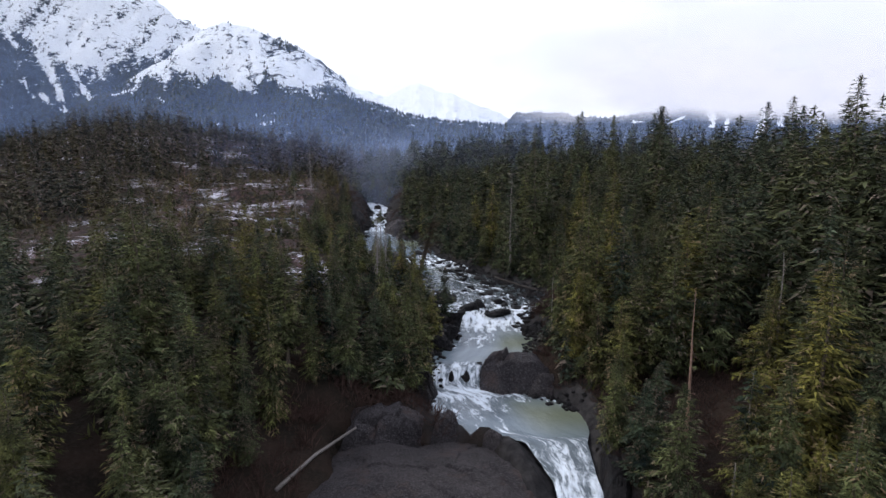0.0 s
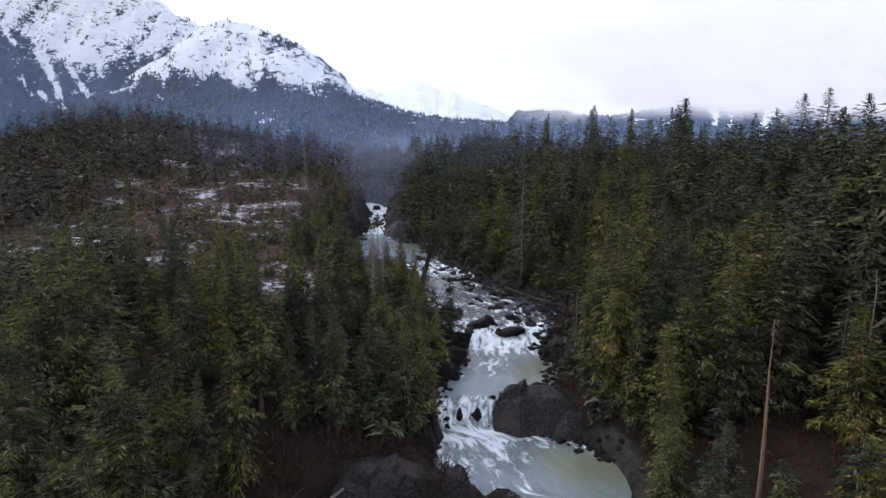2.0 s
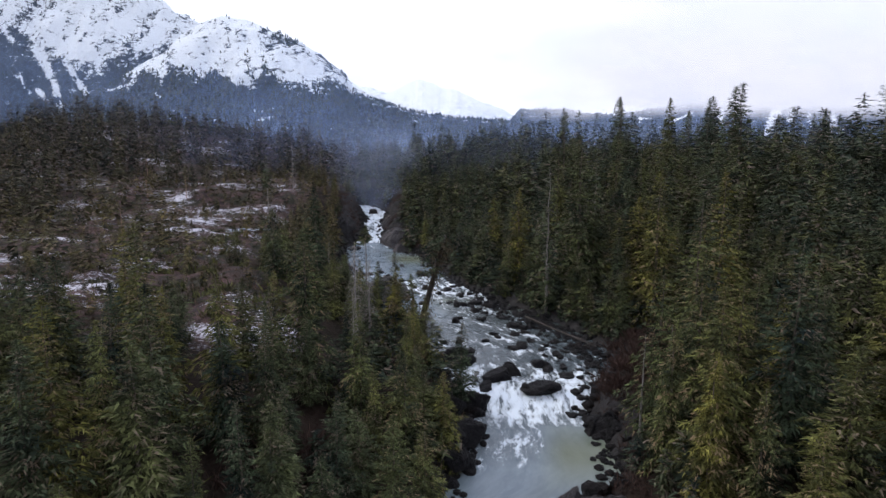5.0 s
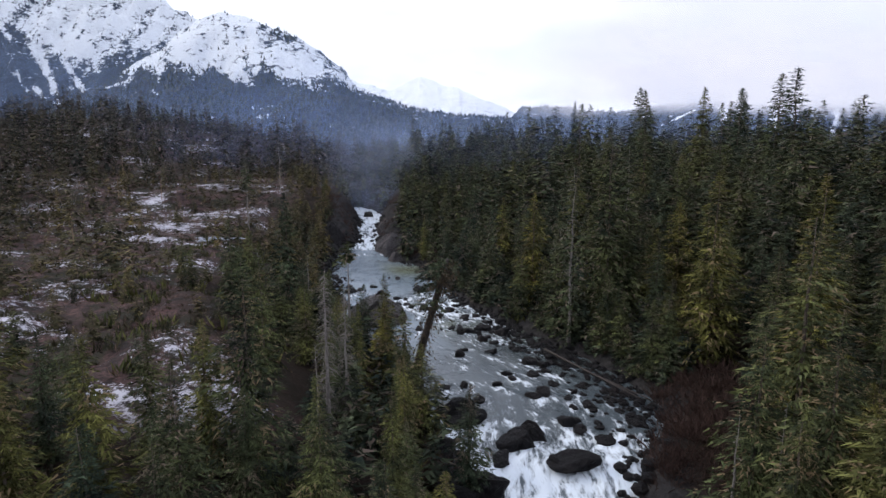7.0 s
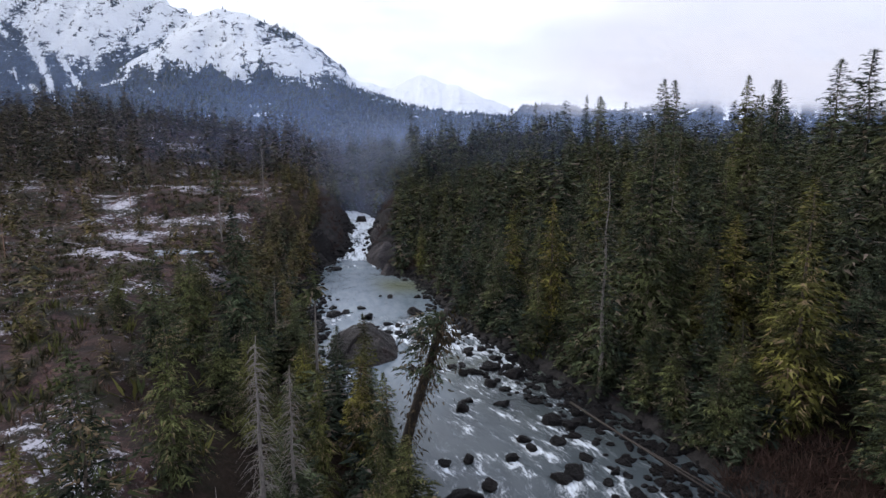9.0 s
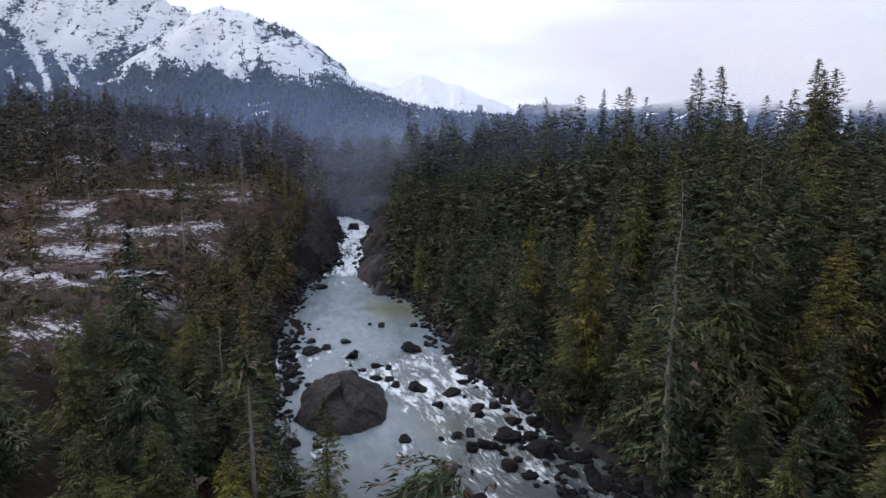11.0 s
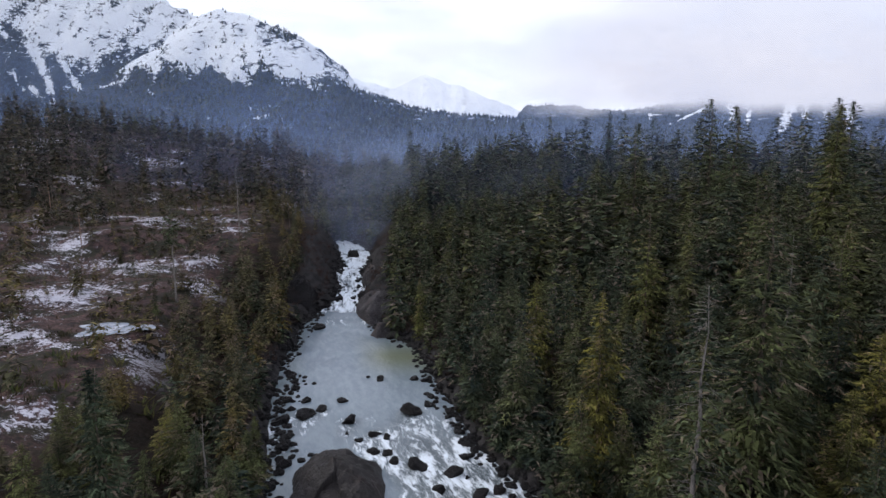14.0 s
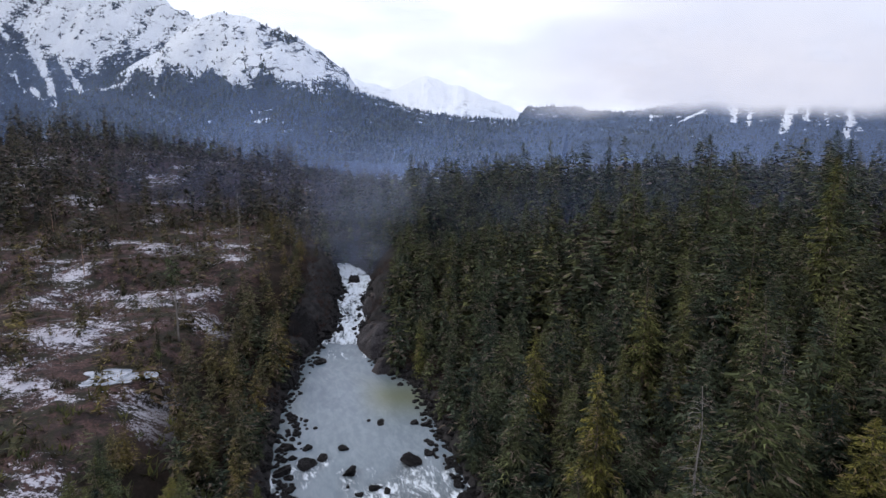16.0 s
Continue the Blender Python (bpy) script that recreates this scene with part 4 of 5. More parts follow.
STANDING_WEST = [
    ("spruce", -19.4, 39.4, 16, 1.0), ("spruce", -28.4, 52.2, 28, 0.95), ("spruce", -31, 42, 17.5, 1.0), ("thin_spruce", -19.2, 111, 26.2, 0.9),
    ("hemlock", -13.4, 80.9, 24.3, 1.0), ("spruce", -18.2, 111.5, 18.4, 0.9), ("hemlock", -22.5, 62, 23, 0.95), ("spruce", -13.5, 70, 20, 0.85),
    ("spruce", -4.6, 80, 16.5, 0.8), ("cedar", -4.2, 84.5, 17, 0.75), ("spruce", -4.6, 90, 16, 0.75), ("hemlock", -8, 76, 19, 0.85),
    ("hemlock", -16, 92, 23.5, 0.95), ("cedar", -9.0, 96, 17.5, 0.8), ("spruce", -8.1, 108.6, 17.5, 0.95), ("hemlock", -24, 74, 25.5, 1.0),
    ("spruce", -12.5, 62, 17, 0.95), ("cedar", -17, 54, 17, 1.0), ("hemlock", -34, 62, 24.5, 1.0), ("spruce", -36, 75, 26, 0.9),
    ("spruce", -34.7, 204, 25.5, 0.8), ("thin_spruce", -42.8, 161.5, 19, 0.8),
    ("spruce", -17.2, 46.5, 11.5, 1.0), ("spruce", -18.6, 51, 15, 0.9), ("hemlock", -14.2, 60, 16, 0.9), ("spruce", -10.6, 63.5, 15, 0.9), ("spruce", -8.2, 67, 15.5, 0.85), ("spruce", -6.4, 72, 15.5, 0.8)]


def open_ground(x, y):
    """Places where no tree of the forest may stand."""
    river = max(bank_left(y) - x, x - bank_right(y))
    if river < (0.9 if x > bank_right(y) and y > 76 else 1.4) and y < 238:
        return True
    if 182 < y < 226 and -7.5 < river < 6.5:      # bare cliffs of the gorge
        return True
    if -15.5 < x < 9 and y < 57 or -9 < x < 4 and y < 62:        # bare rock below the falls
        return True
    if 5 < x < 14 and 64 < y < 75:      # rock beside the fall
        return True
    if abs(x) < 9 and y < 34:           # under the flight line
        return True
    if 13 < x < 27 and 86 < y < 105 or 13 < x < 19 and 79 < y < 90:    # brushy gap on the east bank
        return True
    if 20 < x < 29 and 46 < y < 60:     # small glade with dead trunks
        return True
    return False


def forest():
    near, plain, dull, far, mid, deep = [], [], [], [], [], []
    fixed = [(k, x, y, top - float(land(x, y)), w) for k, x, y, top, w in STANDING_EAST + STANDING_WEST]
    spots = np.array([(x, y) for _, x, y, _, _ in fixed])
    for i, (kind, x, y, h, w) in enumerate(fixed):
        plant(kind, x, y, h, w * (1.18 if h > 12 else 1.05), i, i * 1.7)
    pts, rng = scatter(-78, 78, 14, 240, 4.6, 7)
    for x, y in pts:
        if open_ground(x, y) or np.min(np.hypot(spots[:, 0] - x, spots[:, 1] - y)) < 1.9:
            continue
        river_l, river_r = bank_left(y) - x, x - bank_right(y)
        bog = float(bog_mask(x, y))
        ground_z = float(land(x, y))
        west = river_l > 0
        grow = rng.rand()
        if west:
            if bog > 0.3 and rng.rand() < 0.72 + 0.2 * ease(100, 150, y):
                continue
            top = 17 + 7.5 * ease(4, 22, river_l) + 1.5 * ease(100, 180, y) + 7 * ease(170, 240, y)
            h = (top - ground_z) * (0.62 + 0.42 * grow ** 1.3)
            if y < 56:
                h *= 0.66 + 0.26 * ease(14, 36, -x)
            if bog > 0.08:
                h = rng.uniform(1.8, 6.0)
        else:
            top = 20.5 + 15.5 * ease(0, 46, river_r) + 5 * ease(30, 55, river_r) * (y < 138)
            if y < 62:
                top -= 7.5 * (1 - ease(30, 52, x))
            h = (top - ground_z) * (0.62 + 0.42 * grow ** 1.5)
        h = max(h, 2.0)
        kind = rng.choice(["spruce", "hemlock", "cedar", "thin_spruce"], p=[0.52, 0.22, 0.10, 0.16] if west else [0.20, 0.45, 0.25, 0.10] if y < 94 else [0.62, 0.18, 0.06, 0.14])
        # the trees nearest to the flight line stand singly
        close = abs(x) < 36 and abs(x) < 0.8 * y + 4 and 30 < y < 132
        if abs(x) > 0.85 * y + 16:
            deep.append((x, y, h, rng.uniform(1.1, 1.5), rng.rand()))
            continue
        if close and h > 4.5:
            near.append((kind, x, y, h, rng.uniform(1.05, 1.55) * (1.25 if h < 8 else 1), rng.randint(3), rng.uniform(0, 6.28)))
        elif west and y > 92:
            dull.append((x, y, h, rng.uniform(1.05, 1.5) * (1.3 if h < 8 else 1), rng.rand()))
        else:
            (plain if y < 170 else deep).append((x, y, h, rng.uniform(1.05, 1.5) * (1.3 if h < 8 else 1), rng.rand()))
    # the rest of the close ones joins the forest
    near.sort(key=lambda tree: abs(tree[1]) * 1.5 if tree[2] - abs(tree[1]) / 0.78 < 84 else math.hypot(tree[1], tree[2] - 84) * 0.85)
    plain += [(x, y, h, wide, 0.5 + 0.4 * math.sin(turn)) for kind, x, y, h, wide, k, turn in near[160:]]
    near = near[:160]
    fine = [t for t in plain if -20 < t[0] < 46 and 88 < t[1] < 158]
    plain = [t for t in plain if not (-20 < t[0] < 46 and 88 < t[1] < 158)]
    pts, rng = scatter(-78, 78, -46, 14, 5.4, 19)
    deep += [(x, y, rng.uniform(9, 19), rng.uniform(1.1, 1.5), rng.rand()) for x, y in pts if abs(x) > 9 + 0.95 * max(y, 0) and not -4 < x - bank_left(y) < 9]
    for item in near:
        plant(*item)
    arrays = [a for kind in ("spruce", "hemlock", "thin_spruce") for a in PLAIN_MESH[kind]]
    woods("conifer_forest", plain, arrays, GREEN_WOODS, "dense dark green conifer forest on both river banks")
    woods("riverside_forest", fine, [a for kind in ("spruce", "hemlock", "spruce", "thin_spruce") for a in FINE_MESH[kind]], GREEN_WOODS, "dense dark spruce and hemlock along the river")
    woods("upland_forest", deep, TIERED_ARRAYS + arrays[::4], GREEN_WOODS, "dark spruces standing deep in the forest")
    woods("heath_edge_forest", dull, arrays, OLIVE_WOODS, "olive-brown conifers between the river and the heath")
    pts, rng = scatter(-430, 430, 240, 480, 7.3, 8)
    side, rng2 = scatter(-300, 300, 0, 240, 7.0, 9)
    for x, y in list(pts) + [p for p in side if abs(p[0]) > 78]:
        if abs(x) > y * 0.95 + 60 or rng.rand() < 0.05 or (-260 < x < -24 and y < 345):
            continue
        if x < 0 and bog_mask(x, y) > 0.3 and rng.rand() < 0.93:
            continue
        (mid if y < 330 and x > -30 else far).append((x, y, (9 + 6 * rng.rand() if y > 390 and x > -260 else 5 + 5 * rng.rand() ** 1.5) if x < -20 else 8 + 12 * rng.rand() ** 1.4 - 5 * ease(260, 440, y), rng.uniform(1.1, 1.75), rng.rand()))
    pts, rng = scatter(-700, 700, 480, 560, 9, 10)
    for x, y in pts:
        if abs(x) < y * 0.95 + 60:
            far.append((x, y, 5 + 8 * rng.rand() ** 1.6 + 8 * ease(60, 130, abs(x - 20)), rng.uniform(1.1, 1.7), rng.rand()))
    hill = []
    pts, rng = scatter(-260, -24, 120, 345, 4.5, 15)
    for x, y in pts:
        if (x > -78 and y < 240) or abs(x) > y * 0.95 + 40 or (bog_mask(x, y) > 0.3 and rng.rand() < 0.85):
            continue
        close_set = float(fbm(np.array(x / 26), np.array(y / 26), 3, 91))
        if rng.rand() > 0.75 + 0.8 * ease(0.36, 0.50, close_set):
            continue
        hill.append((x, y, (5.0 + 11.0 * rng.rand() ** 1.5) * (0.8 + 0.45 * close_set), rng.uniform(0.95, 1.5), rng.rand()))
    pts, rng = scatter(-34, 34, 226, 300, 4.4, 16)
    for x, y in pts:
        if not open_ground(x, y):
            mid.append((x, y, 7 + 8 * rng.rand() ** 1.3, rng.uniform(1.1, 1.6), rng.rand()))
    pts, rng = scatter(-34, 12, 186, 236, 2.7, 17)
    for x, y in pts:
        if x > bank_right(y) + 1.5 and not open_ground(x, y):
            mid.append((x, y, 4 + 7 * rng.rand() ** 1.3, rng.uniform(1.2, 1.8), rng.rand()))
    woods("valley_forest", mid, TIERED_ARRAYS, GREEN_WOODS, "close-set dark spruces beyond the gorge")
    woods("hillside_forest", hill, MID_ARRAYS + TIERED_ARRAYS[:3], DULL_WOODS, "dull brown-green scrubby conifers on the hillside")
    poles = []
    for k in range(170):
        x, y = rng.uniform(-230, -26), rng.uniform(215, 330)
        if bog_mask(x, y) > 0.4 and rng.rand() < 0.8:
            continue
        h = rng.uniform(4, 11)
        z = float(land(x, y))
        lean = rng.normal(0, 0.05, 2)
        poles.append(tube_arrays([(x, y, z - 0.3), (x + lean[0] * h, y + lean[1] * h, z + h)], (0.10, 0.03), 4))
    tagged(new("bare_poles", trimesh("bare_poles", *merged(poles), BARK)), "thin grey dead poles among the hillside trees", "dead trees", kind="stuff")
    dwarfs = []
    pts, rng = scatter(-130, -22, 92, 250, 3.6, 18)
    for x, y in pts:
        if bog_mask(x, y) > 0.2 and rng.rand() < 0.36 + 0.64 * ease(0.42, 0.54, fbm(np.array(x / 15), np.array(y / 15), 3, 72)):
            dwarfs.append((x, y, rng.uniform(0.8, 2.4) + 6.5 * rng.rand() ** 2.6, rng.uniform(1.2, 2.2), rng.rand()))
    woods("heath_dwarf_trees", dwarfs, MID_ARRAYS, OLIVE_WOODS, "stunted olive conifers scattered over the heath")
    saplings = []
    for k in range(420):
        y = rng.uniform(56, 205)
        side = rng.choice((-1, 1))
        x = (bank_right(y) if side > 0 else bank_left(y)) + side * rng.uniform(1.2, 10)
        if open_ground(x, y):
            continue
        saplings.append((x, y, rng.uniform(1.5, 5.5), rng.uniform(1.3, 1.9), 0.6 * rng.rand()))
    for k in range(240):
        y = rng.uniform(104, 150)
        x = bank_right(y) + rng.uniform(1.5, 7)
        saplings.append((x, y, rng.uniform(1.2, 4.0), rng.uniform(1.5, 2.2), 0.5 * rng.rand()))
    woods("bank_saplings", saplings, SCRUB_ARRAYS, GREEN_WOODS, "young green conifers crowding the river banks")
    woods("distant_forest", far, FAR_ARRAYS, GREEN_WOODS, "distant dark conifer woods filling the valley floor")


forest()

# dead and dying trees
snag(23.8, 52.5, 15.0, 0.20, RUST_BARK, "reddish bare dead trunk standing in a small glade", 1, 26, 1.0, 4)
snag(34.9, 57.6, 14.2, 0.20, DEAD_BARK, "grey dead trunk with short broken branches", 2, 40, 1.3, 2)
snag(25.7, 45.2, 11.2, 0.22, DEAD_BARK, "pale dying spruce with a thin green top", 3, 70, 1.9, 1.5, crown=(6.5, 1.7))
snag(24.2, 44.0, 5.0, 0.20, DEAD_BARK, "short broken pale trunk in the undergrowth", 4, 3, 0.6, 2, broken=True)
snag(27.2, 46.2, 4.5, 0.20, DEAD_BARK, "short broken pale trunk in the undergrowth", 5, 2, 0.5, 2, broken=True)
snag(-10.4, 89.4, 12.5, 0.20, DEAD_BARK, "grey dead spruce with fine bare branches", 6, 300, 2.0, 0.6, droop=0.9)
snag(-9.2, 90.6, 11.0, 0.16, DEAD_BARK, "grey dead spruce with fine bare branches", 7, 230, 1.7, 0.6, droop=0.9)
snag(-11.8, 107.5, 12.5, 0.19, DEAD_BARK, "tall pale dead trunk with a leafy green tip", 8, 60, 1.3, 1.5, crown=(10.8, 1.5))
snag(-20.4, 124.9, 9.0, 0.15, DEAD_BARK, "thin pale dead trunk among green conifers", 9, 40, 0.9, 2)
snag(-43.8, 169.5, 15.5, 0.15, DEAD_BARK, "pale lichen-grey dying spruce on the heath", 10, 160, 1.9, 1.5, crown=(9.0, 1.6))
snag(-48.0, 208.5, 15.0, 0.13, DEAD_BARK, "tall grey snag at the edge of the heath", 11, 170, 1.9, 2, droop=0.6)
snag(14.1, 118.1, 22.5, 0.26, DEAD_BARK, "half-dead conifer with pale bare lower branches", 12, 150, 3.4, 4.0, crown=(1.5, 3.4), droop=0.35)
snag(22.5, 124.1, 22.0, 0.16, DEAD_BARK, "spruce with a pale bleached tip", 13, 50, 1.3, 14, crown=(3.0, 2.9))
snag(17.0, 77.5, 11.0, 0.12, DEAD_BARK, "thin grey dead pole among the bank trees", 14, 26, 0.8, 2)
snag(15.6, 79.5, 9.5, 0.13, DEAD_BARK, "thin grey dead pole among the bank trees", 15, 26, 0.8, 2)
snag(-9.5, 82.0, 10.0, 0.12, DEAD_BARK, "thin grey dead pole among the bank trees", 16, 26, 0.8, 2)
snag(36.0, 62.0, 12.0, 0.14, DEAD_BARK, "thin grey dead pole among the bank trees", 17, 36, 0.9, 2)
rng_s = np.random.RandomState(33)
for k in range(14):
    sx, sy = rng_s.uniform(-105, -32), rng_s.uniform(112, 300)
    snag(sx, sy, rng_s.uniform(4, 9), 0.10, BARK if k % 3 else RUST_BARK, "thin weathered snag on the open heath", 20 + k, 22, 0.9, 1.5)


def stalk_material(name, a, b):
    n = Nodes(name)
    island = n.nt.nodes.new("ShaderNodeNewGeometry").outputs["Random Per Island"]
    return n.finish(n.mix(island, a, b), 0.9, 0.1)


BROWN_LEAF = stalk_material("withered_sprays", (0.030, 0.025, 0.018), (0.085, 0.062, 0.038))
RED_BRUSH = stalk_material("red_brush", (0.034, 0.020, 0.017), (0.090, 0.056, 0.046))
HEATH_TUFT = stalk_material("heath_tufts", (0.040, 0.032, 0.024), (0.14, 0.092, 0.070))
JUNIPER = stalk_material("juniper_scrub", (0.020, 0.022, 0.014), (0.060, 0.052, 0.028))
GREEN_TUFT = stalk_material("green_tufts", (0.035, 0.045, 0.020), (0.10, 0.095, 0.030))



def leaning_tree():
    """The old trunk that leans out over the river, hung with moss and a few boughs."""
    root = new("leaning_tree")
    root.location = (-5.1, 101.6, 6.2)
    path = [(0, 0, -0.5), (0.5, -0.8, 2.0), (1.4, -2.4, 6.0), (2.5, -4.4, 10.2), (3.3, -5.9, 13.4), (3.8, -6.8, 15.2)]
    part("trunk", trimesh("trunk", *tube_arrays(path, (0.50, 0.42, 0.36, 0.30, 0.22, 0.12), 9), DARK_BARK, True), root, "dark brown trunk")
    rng = np.random.RandomState(4)
    pth = np.array(path)

    def along(u):
        i = min(int(u), 4)
        return pth[i] + (pth[i + 1] - pth[i]) * (u - i)

    out, faces = [], []
    for k in range(1500):
        u = rng.uniform(1.3, 5) if k % 4 else rng.uniform(2.6, 4.6)
        a = rng.uniform(0, 6.28)
        f = np.array((math.cos(a), math.sin(a), 0))
        p = along(u) + f * abs(rng.normal(0, 0.7)) + np.array((0, 0, rng.uniform(-1.0, 0.2)))
        d = unit(f * rng.uniform(0, 0.8) + rng.normal(0, 0.3, 3) + np.array((0, 0, -0.7)))
        kite(out, faces, p, d, unit(rng.normal(0, 1, 3)), rng.uniform(0.2, 0.5), rng.uniform(0.03, 0.08), 0.1)
    part("hanging_foliage", trimesh("hanging_foliage", out, faces, BROWN_LEAF), root, "brown withered hanging sprays")
    out, faces = [], []
    for k in range(44):
        p = along(rng.uniform(3.0, 5))
        a = rng.uniform(2.2, 4.4) if k % 3 else rng.uniform(0, 6.28)
        f = np.array((math.cos(a), math.sin(a), 0.05))
        L = rng.uniform(0.9, 2.7) if k % 3 else rng.uniform(0.5, 1.3)
        side = np.array((-f[1], f[0], 0))
        for j in range(34):
            s = rng.rand() ** 0.7
            q = p + f * L * s + side * rng.uniform(-0.4, 0.4) * L * (1.1 - s) + np.array((0, 0, 0.1 * L * s - 0.35 * L * s * s + rng.uniform(-0.12, 0.05)))
            d = unit(f * 0.6 + side * rng.uniform(-0.8, 0.8) + np.array((0, 0, rng.uniform(-0.5, 0.1))))
            kite(out, faces, q, d, unit(np.cross(d, rng.normal(0, 0.5, 3) + np.array((0, 0, 1.0)))), rng.uniform(0.25, 0.5), 0.05, 0.15)
    tagged(part("green_foliage", trimesh("green_foliage", out, faces, GREEN), root, "sparse green boughs"), kind="stuff")
    return tagged(root, "leaning old tree with dark mossy trunk over the river", "tree")


leaning_tree()


# ------------------------------------------------------------------ undergrowth
def tufts(name, spots, material, label, blades, seed, slim=(0.03, 0.08)):
    """Small bushes joined: each a fan of narrow upright sprays. spots: x, y, size."""
    rng = np.random.RandomState(seed)
    out, faces = [], []
    zs = land(spots[:, 0], spots[:, 1])
    for (x, y, size), z in zip(spots, zs):
        for b in range(blades):
            a, tilt = rng.uniform(0, 6.28), rng.uniform(0.15, 1.1)
            f = np.array((math.cos(a) * math.sin(tilt), math.sin(a) * math.sin(tilt), math.cos(tilt)))
            p = np.array((x + rng.uniform(-0.4, 0.4) * size, y + rng.uniform(-0.4, 0.4) * size, z - 0.05))
            kite(out, faces, p, f, np.array((-math.sin(a), math.cos(a), 0.2)), size * rng.uniform(0.6, 1.2), size * rng.uniform(*slim), 0.1)
    return tagged(new(name, trimesh(name, out, faces, material)), label, "undergrowth", kind="stuff")


def undergrowth():
    rng = np.random.RandomState(12)
    pts, _ = scatter(-120, -18, 84, 256, 1.35, 3)
    m = bog_mask(pts[:, 0], pts[:, 1])
    pts = pts[(m > 0.25) & (fbm(pts[:, 0] / 6, pts[:, 1] / 6, 3, 70) > 0.45)]
    tufts("heath_scrub", np.column_stack([pts, rng.uniform(0.3, 1.0, len(pts))]), HEATH_TUFT, "low brown heather scrub on the open heath", 7, 1)
    pts, _ = scatter(-120, -14, 84, 262, 1.9, 4)
    m = bog_mask(pts[:, 0], pts[:, 1])
    pts = pts[(m > 0.12) & (fbm(pts[:, 0] / 11, pts[:, 1] / 11, 3, 71) > 0.52)]
    tufts("juniper_scrub", np.column_stack([pts, rng.uniform(0.4, 1.2, len(pts))]), JUNIPER, "dark green dwarf conifer scrub on the heath", 22, 2)
    spots = []
    for y in np.arange(40, 215, 0.7):
        for side in (-1, 1):
            edge = bank_right(y) if side > 0 else bank_left(y)
            for d in rng.uniform(1.8, 9, 3):
                x = edge + side * d
                if not (-10.5 < x < 9 and y < 60):
                    spots.append((x, y + rng.uniform(-0.4, 0.4), rng.uniform(0.6, 1.7)))
    for k in range(620):
        spots.append((rng.uniform(17, 36), rng.uniform(38, 66), rng.uniform(0.5, 1.5)))
    for k in range(420):
        spots.append((rng.uniform(-17, 0) + 1.0, rng.uniform(55, 73), rng.uniform(0.7, 2.2)))
    for k in range(160):
        spots.append((rng.uniform(-20, -13), rng.uniform(38, 58), rng.uniform(0.7, 2.0)))
    for k in range(120):
        spots.append((rng.uniform(9, 17), rng.uniform(72, 80), rng.uniform(0.6, 1.5)))
    for k in range(420):
        spots.append((rng.uniform(14, 27), rng.uniform(87, 106), rng.uniform(0.8, 2.2)))
    spots = [p for p in spots if p[0] < bank_left(p[1]) - 1 or p[0] > bank_right(p[1]) + 1]
    tufts("bank_brush", np.array(spots), RED_BRUSH, "bare reddish brown brush along the banks", 15, 3, (0.010, 0.028))
    spots = np.column_stack([rng.uniform(-46, 44, 700), rng.uniform(34, 150, 700), rng.uniform(0.8, 2.0, 700)])
    spots = np.array([p for p in spots if not open_ground(p[0], p[1])])
    tufts("forest_undergrowth", spots, GREEN_TUFT, "low green undergrowth below the trees", 16, 4)


undergrowth()


# ------------------------------------------------------------------ rocks
def stone_mesh(name, seed, material, level_of=3, sharp=0.35):
    """A worn boulder about one metre across."""
    bm = bmesh.new()
    bmesh.ops.create_icosphere(bm, subdivisions=level_of, radius=0.5)
    rng = np.random.RandomState(seed)
    cuts = [Vector(rng.normal(size=3)).normalized() for _ in range(9)]
    off = Vector((seed * 3.1, seed * 1.7, seed * 2.3))
    for v in bm.verts:
        p = v.co.copy()
        for c in cuts:
            over = p.dot(c) - rng_cut(seed, c)
            if over > 0:
                p -= c * over * 0.97
        p += p.normalized() * (noise.fractal(p * 2.6 + off, 0.7, 2.0, 4) * 0.11 * sharp / 0.35)
        v.co = p
    me = bpy.data.meshes.new(name)
    bm.to_mesh(me)
    bm.free()
    me.materials.append(material)
    me.polygons.foreach_set("use_smooth", np.full(len(me.polygons), False))
    return me


def rng_cut(seed, c):
    return 0.17 + 0.19 * abs(math.sin(seed * 5.3 + c.x * 9 + c.y * 4))


STONES = [stone_mesh("boulder", k, ROCK, 3) for k in range(6)]


def boulder(x, y, size, k, z=None, flat=0.62, label="dark wet boulder standing in the rapids", name="boulder"):
    ob = new(name, STONES[k % 6])
    base = level(y) if z is None else z
    ob.matrix_world = Matrix.LocRotScale((x, y, float(base) + 0.06 * size), Euler((0.2 * math.sin(k), 0.2 * math.cos(k * 2.1), k * 1.9)), (size * 1.15, size * (0.8 + 0.3 * abs(math.sin(k * 1.3))), size * flat * 1.25))
    return tagged(ob, label, "boulder", "river boulders")


number = 0
for stones in (POOL_STONES, BAR_STONES, RAPID_STONES, LEDGE_STONES):
    for sx, sy, size in zip(stones[::3], stones[1::3], stones[2::3]):
        number += 1
        boulder(sx, sy, size * 0.95, number, flat=0.42 if (sx, sy) in ((8.8, 91.1), (0.0, 98.1)) else 0.6)
for sx, sy, size, sz in ((1.4, 87.0, 3.4, 5.4), (0.6, 82.0, 3.4, 5.0), (-0.2, 77.5, 3.0, 4.8), (-1.4, 80.0, 3.4, 5.4), (-0.8, 85.5, 3.0, 6.0), (-1.6, 90.5, 2.6, 6.2)):
    number += 1
    boulder(sx, sy, size, number, sz, 0.9, "black angular boulder at the foot of the bank")


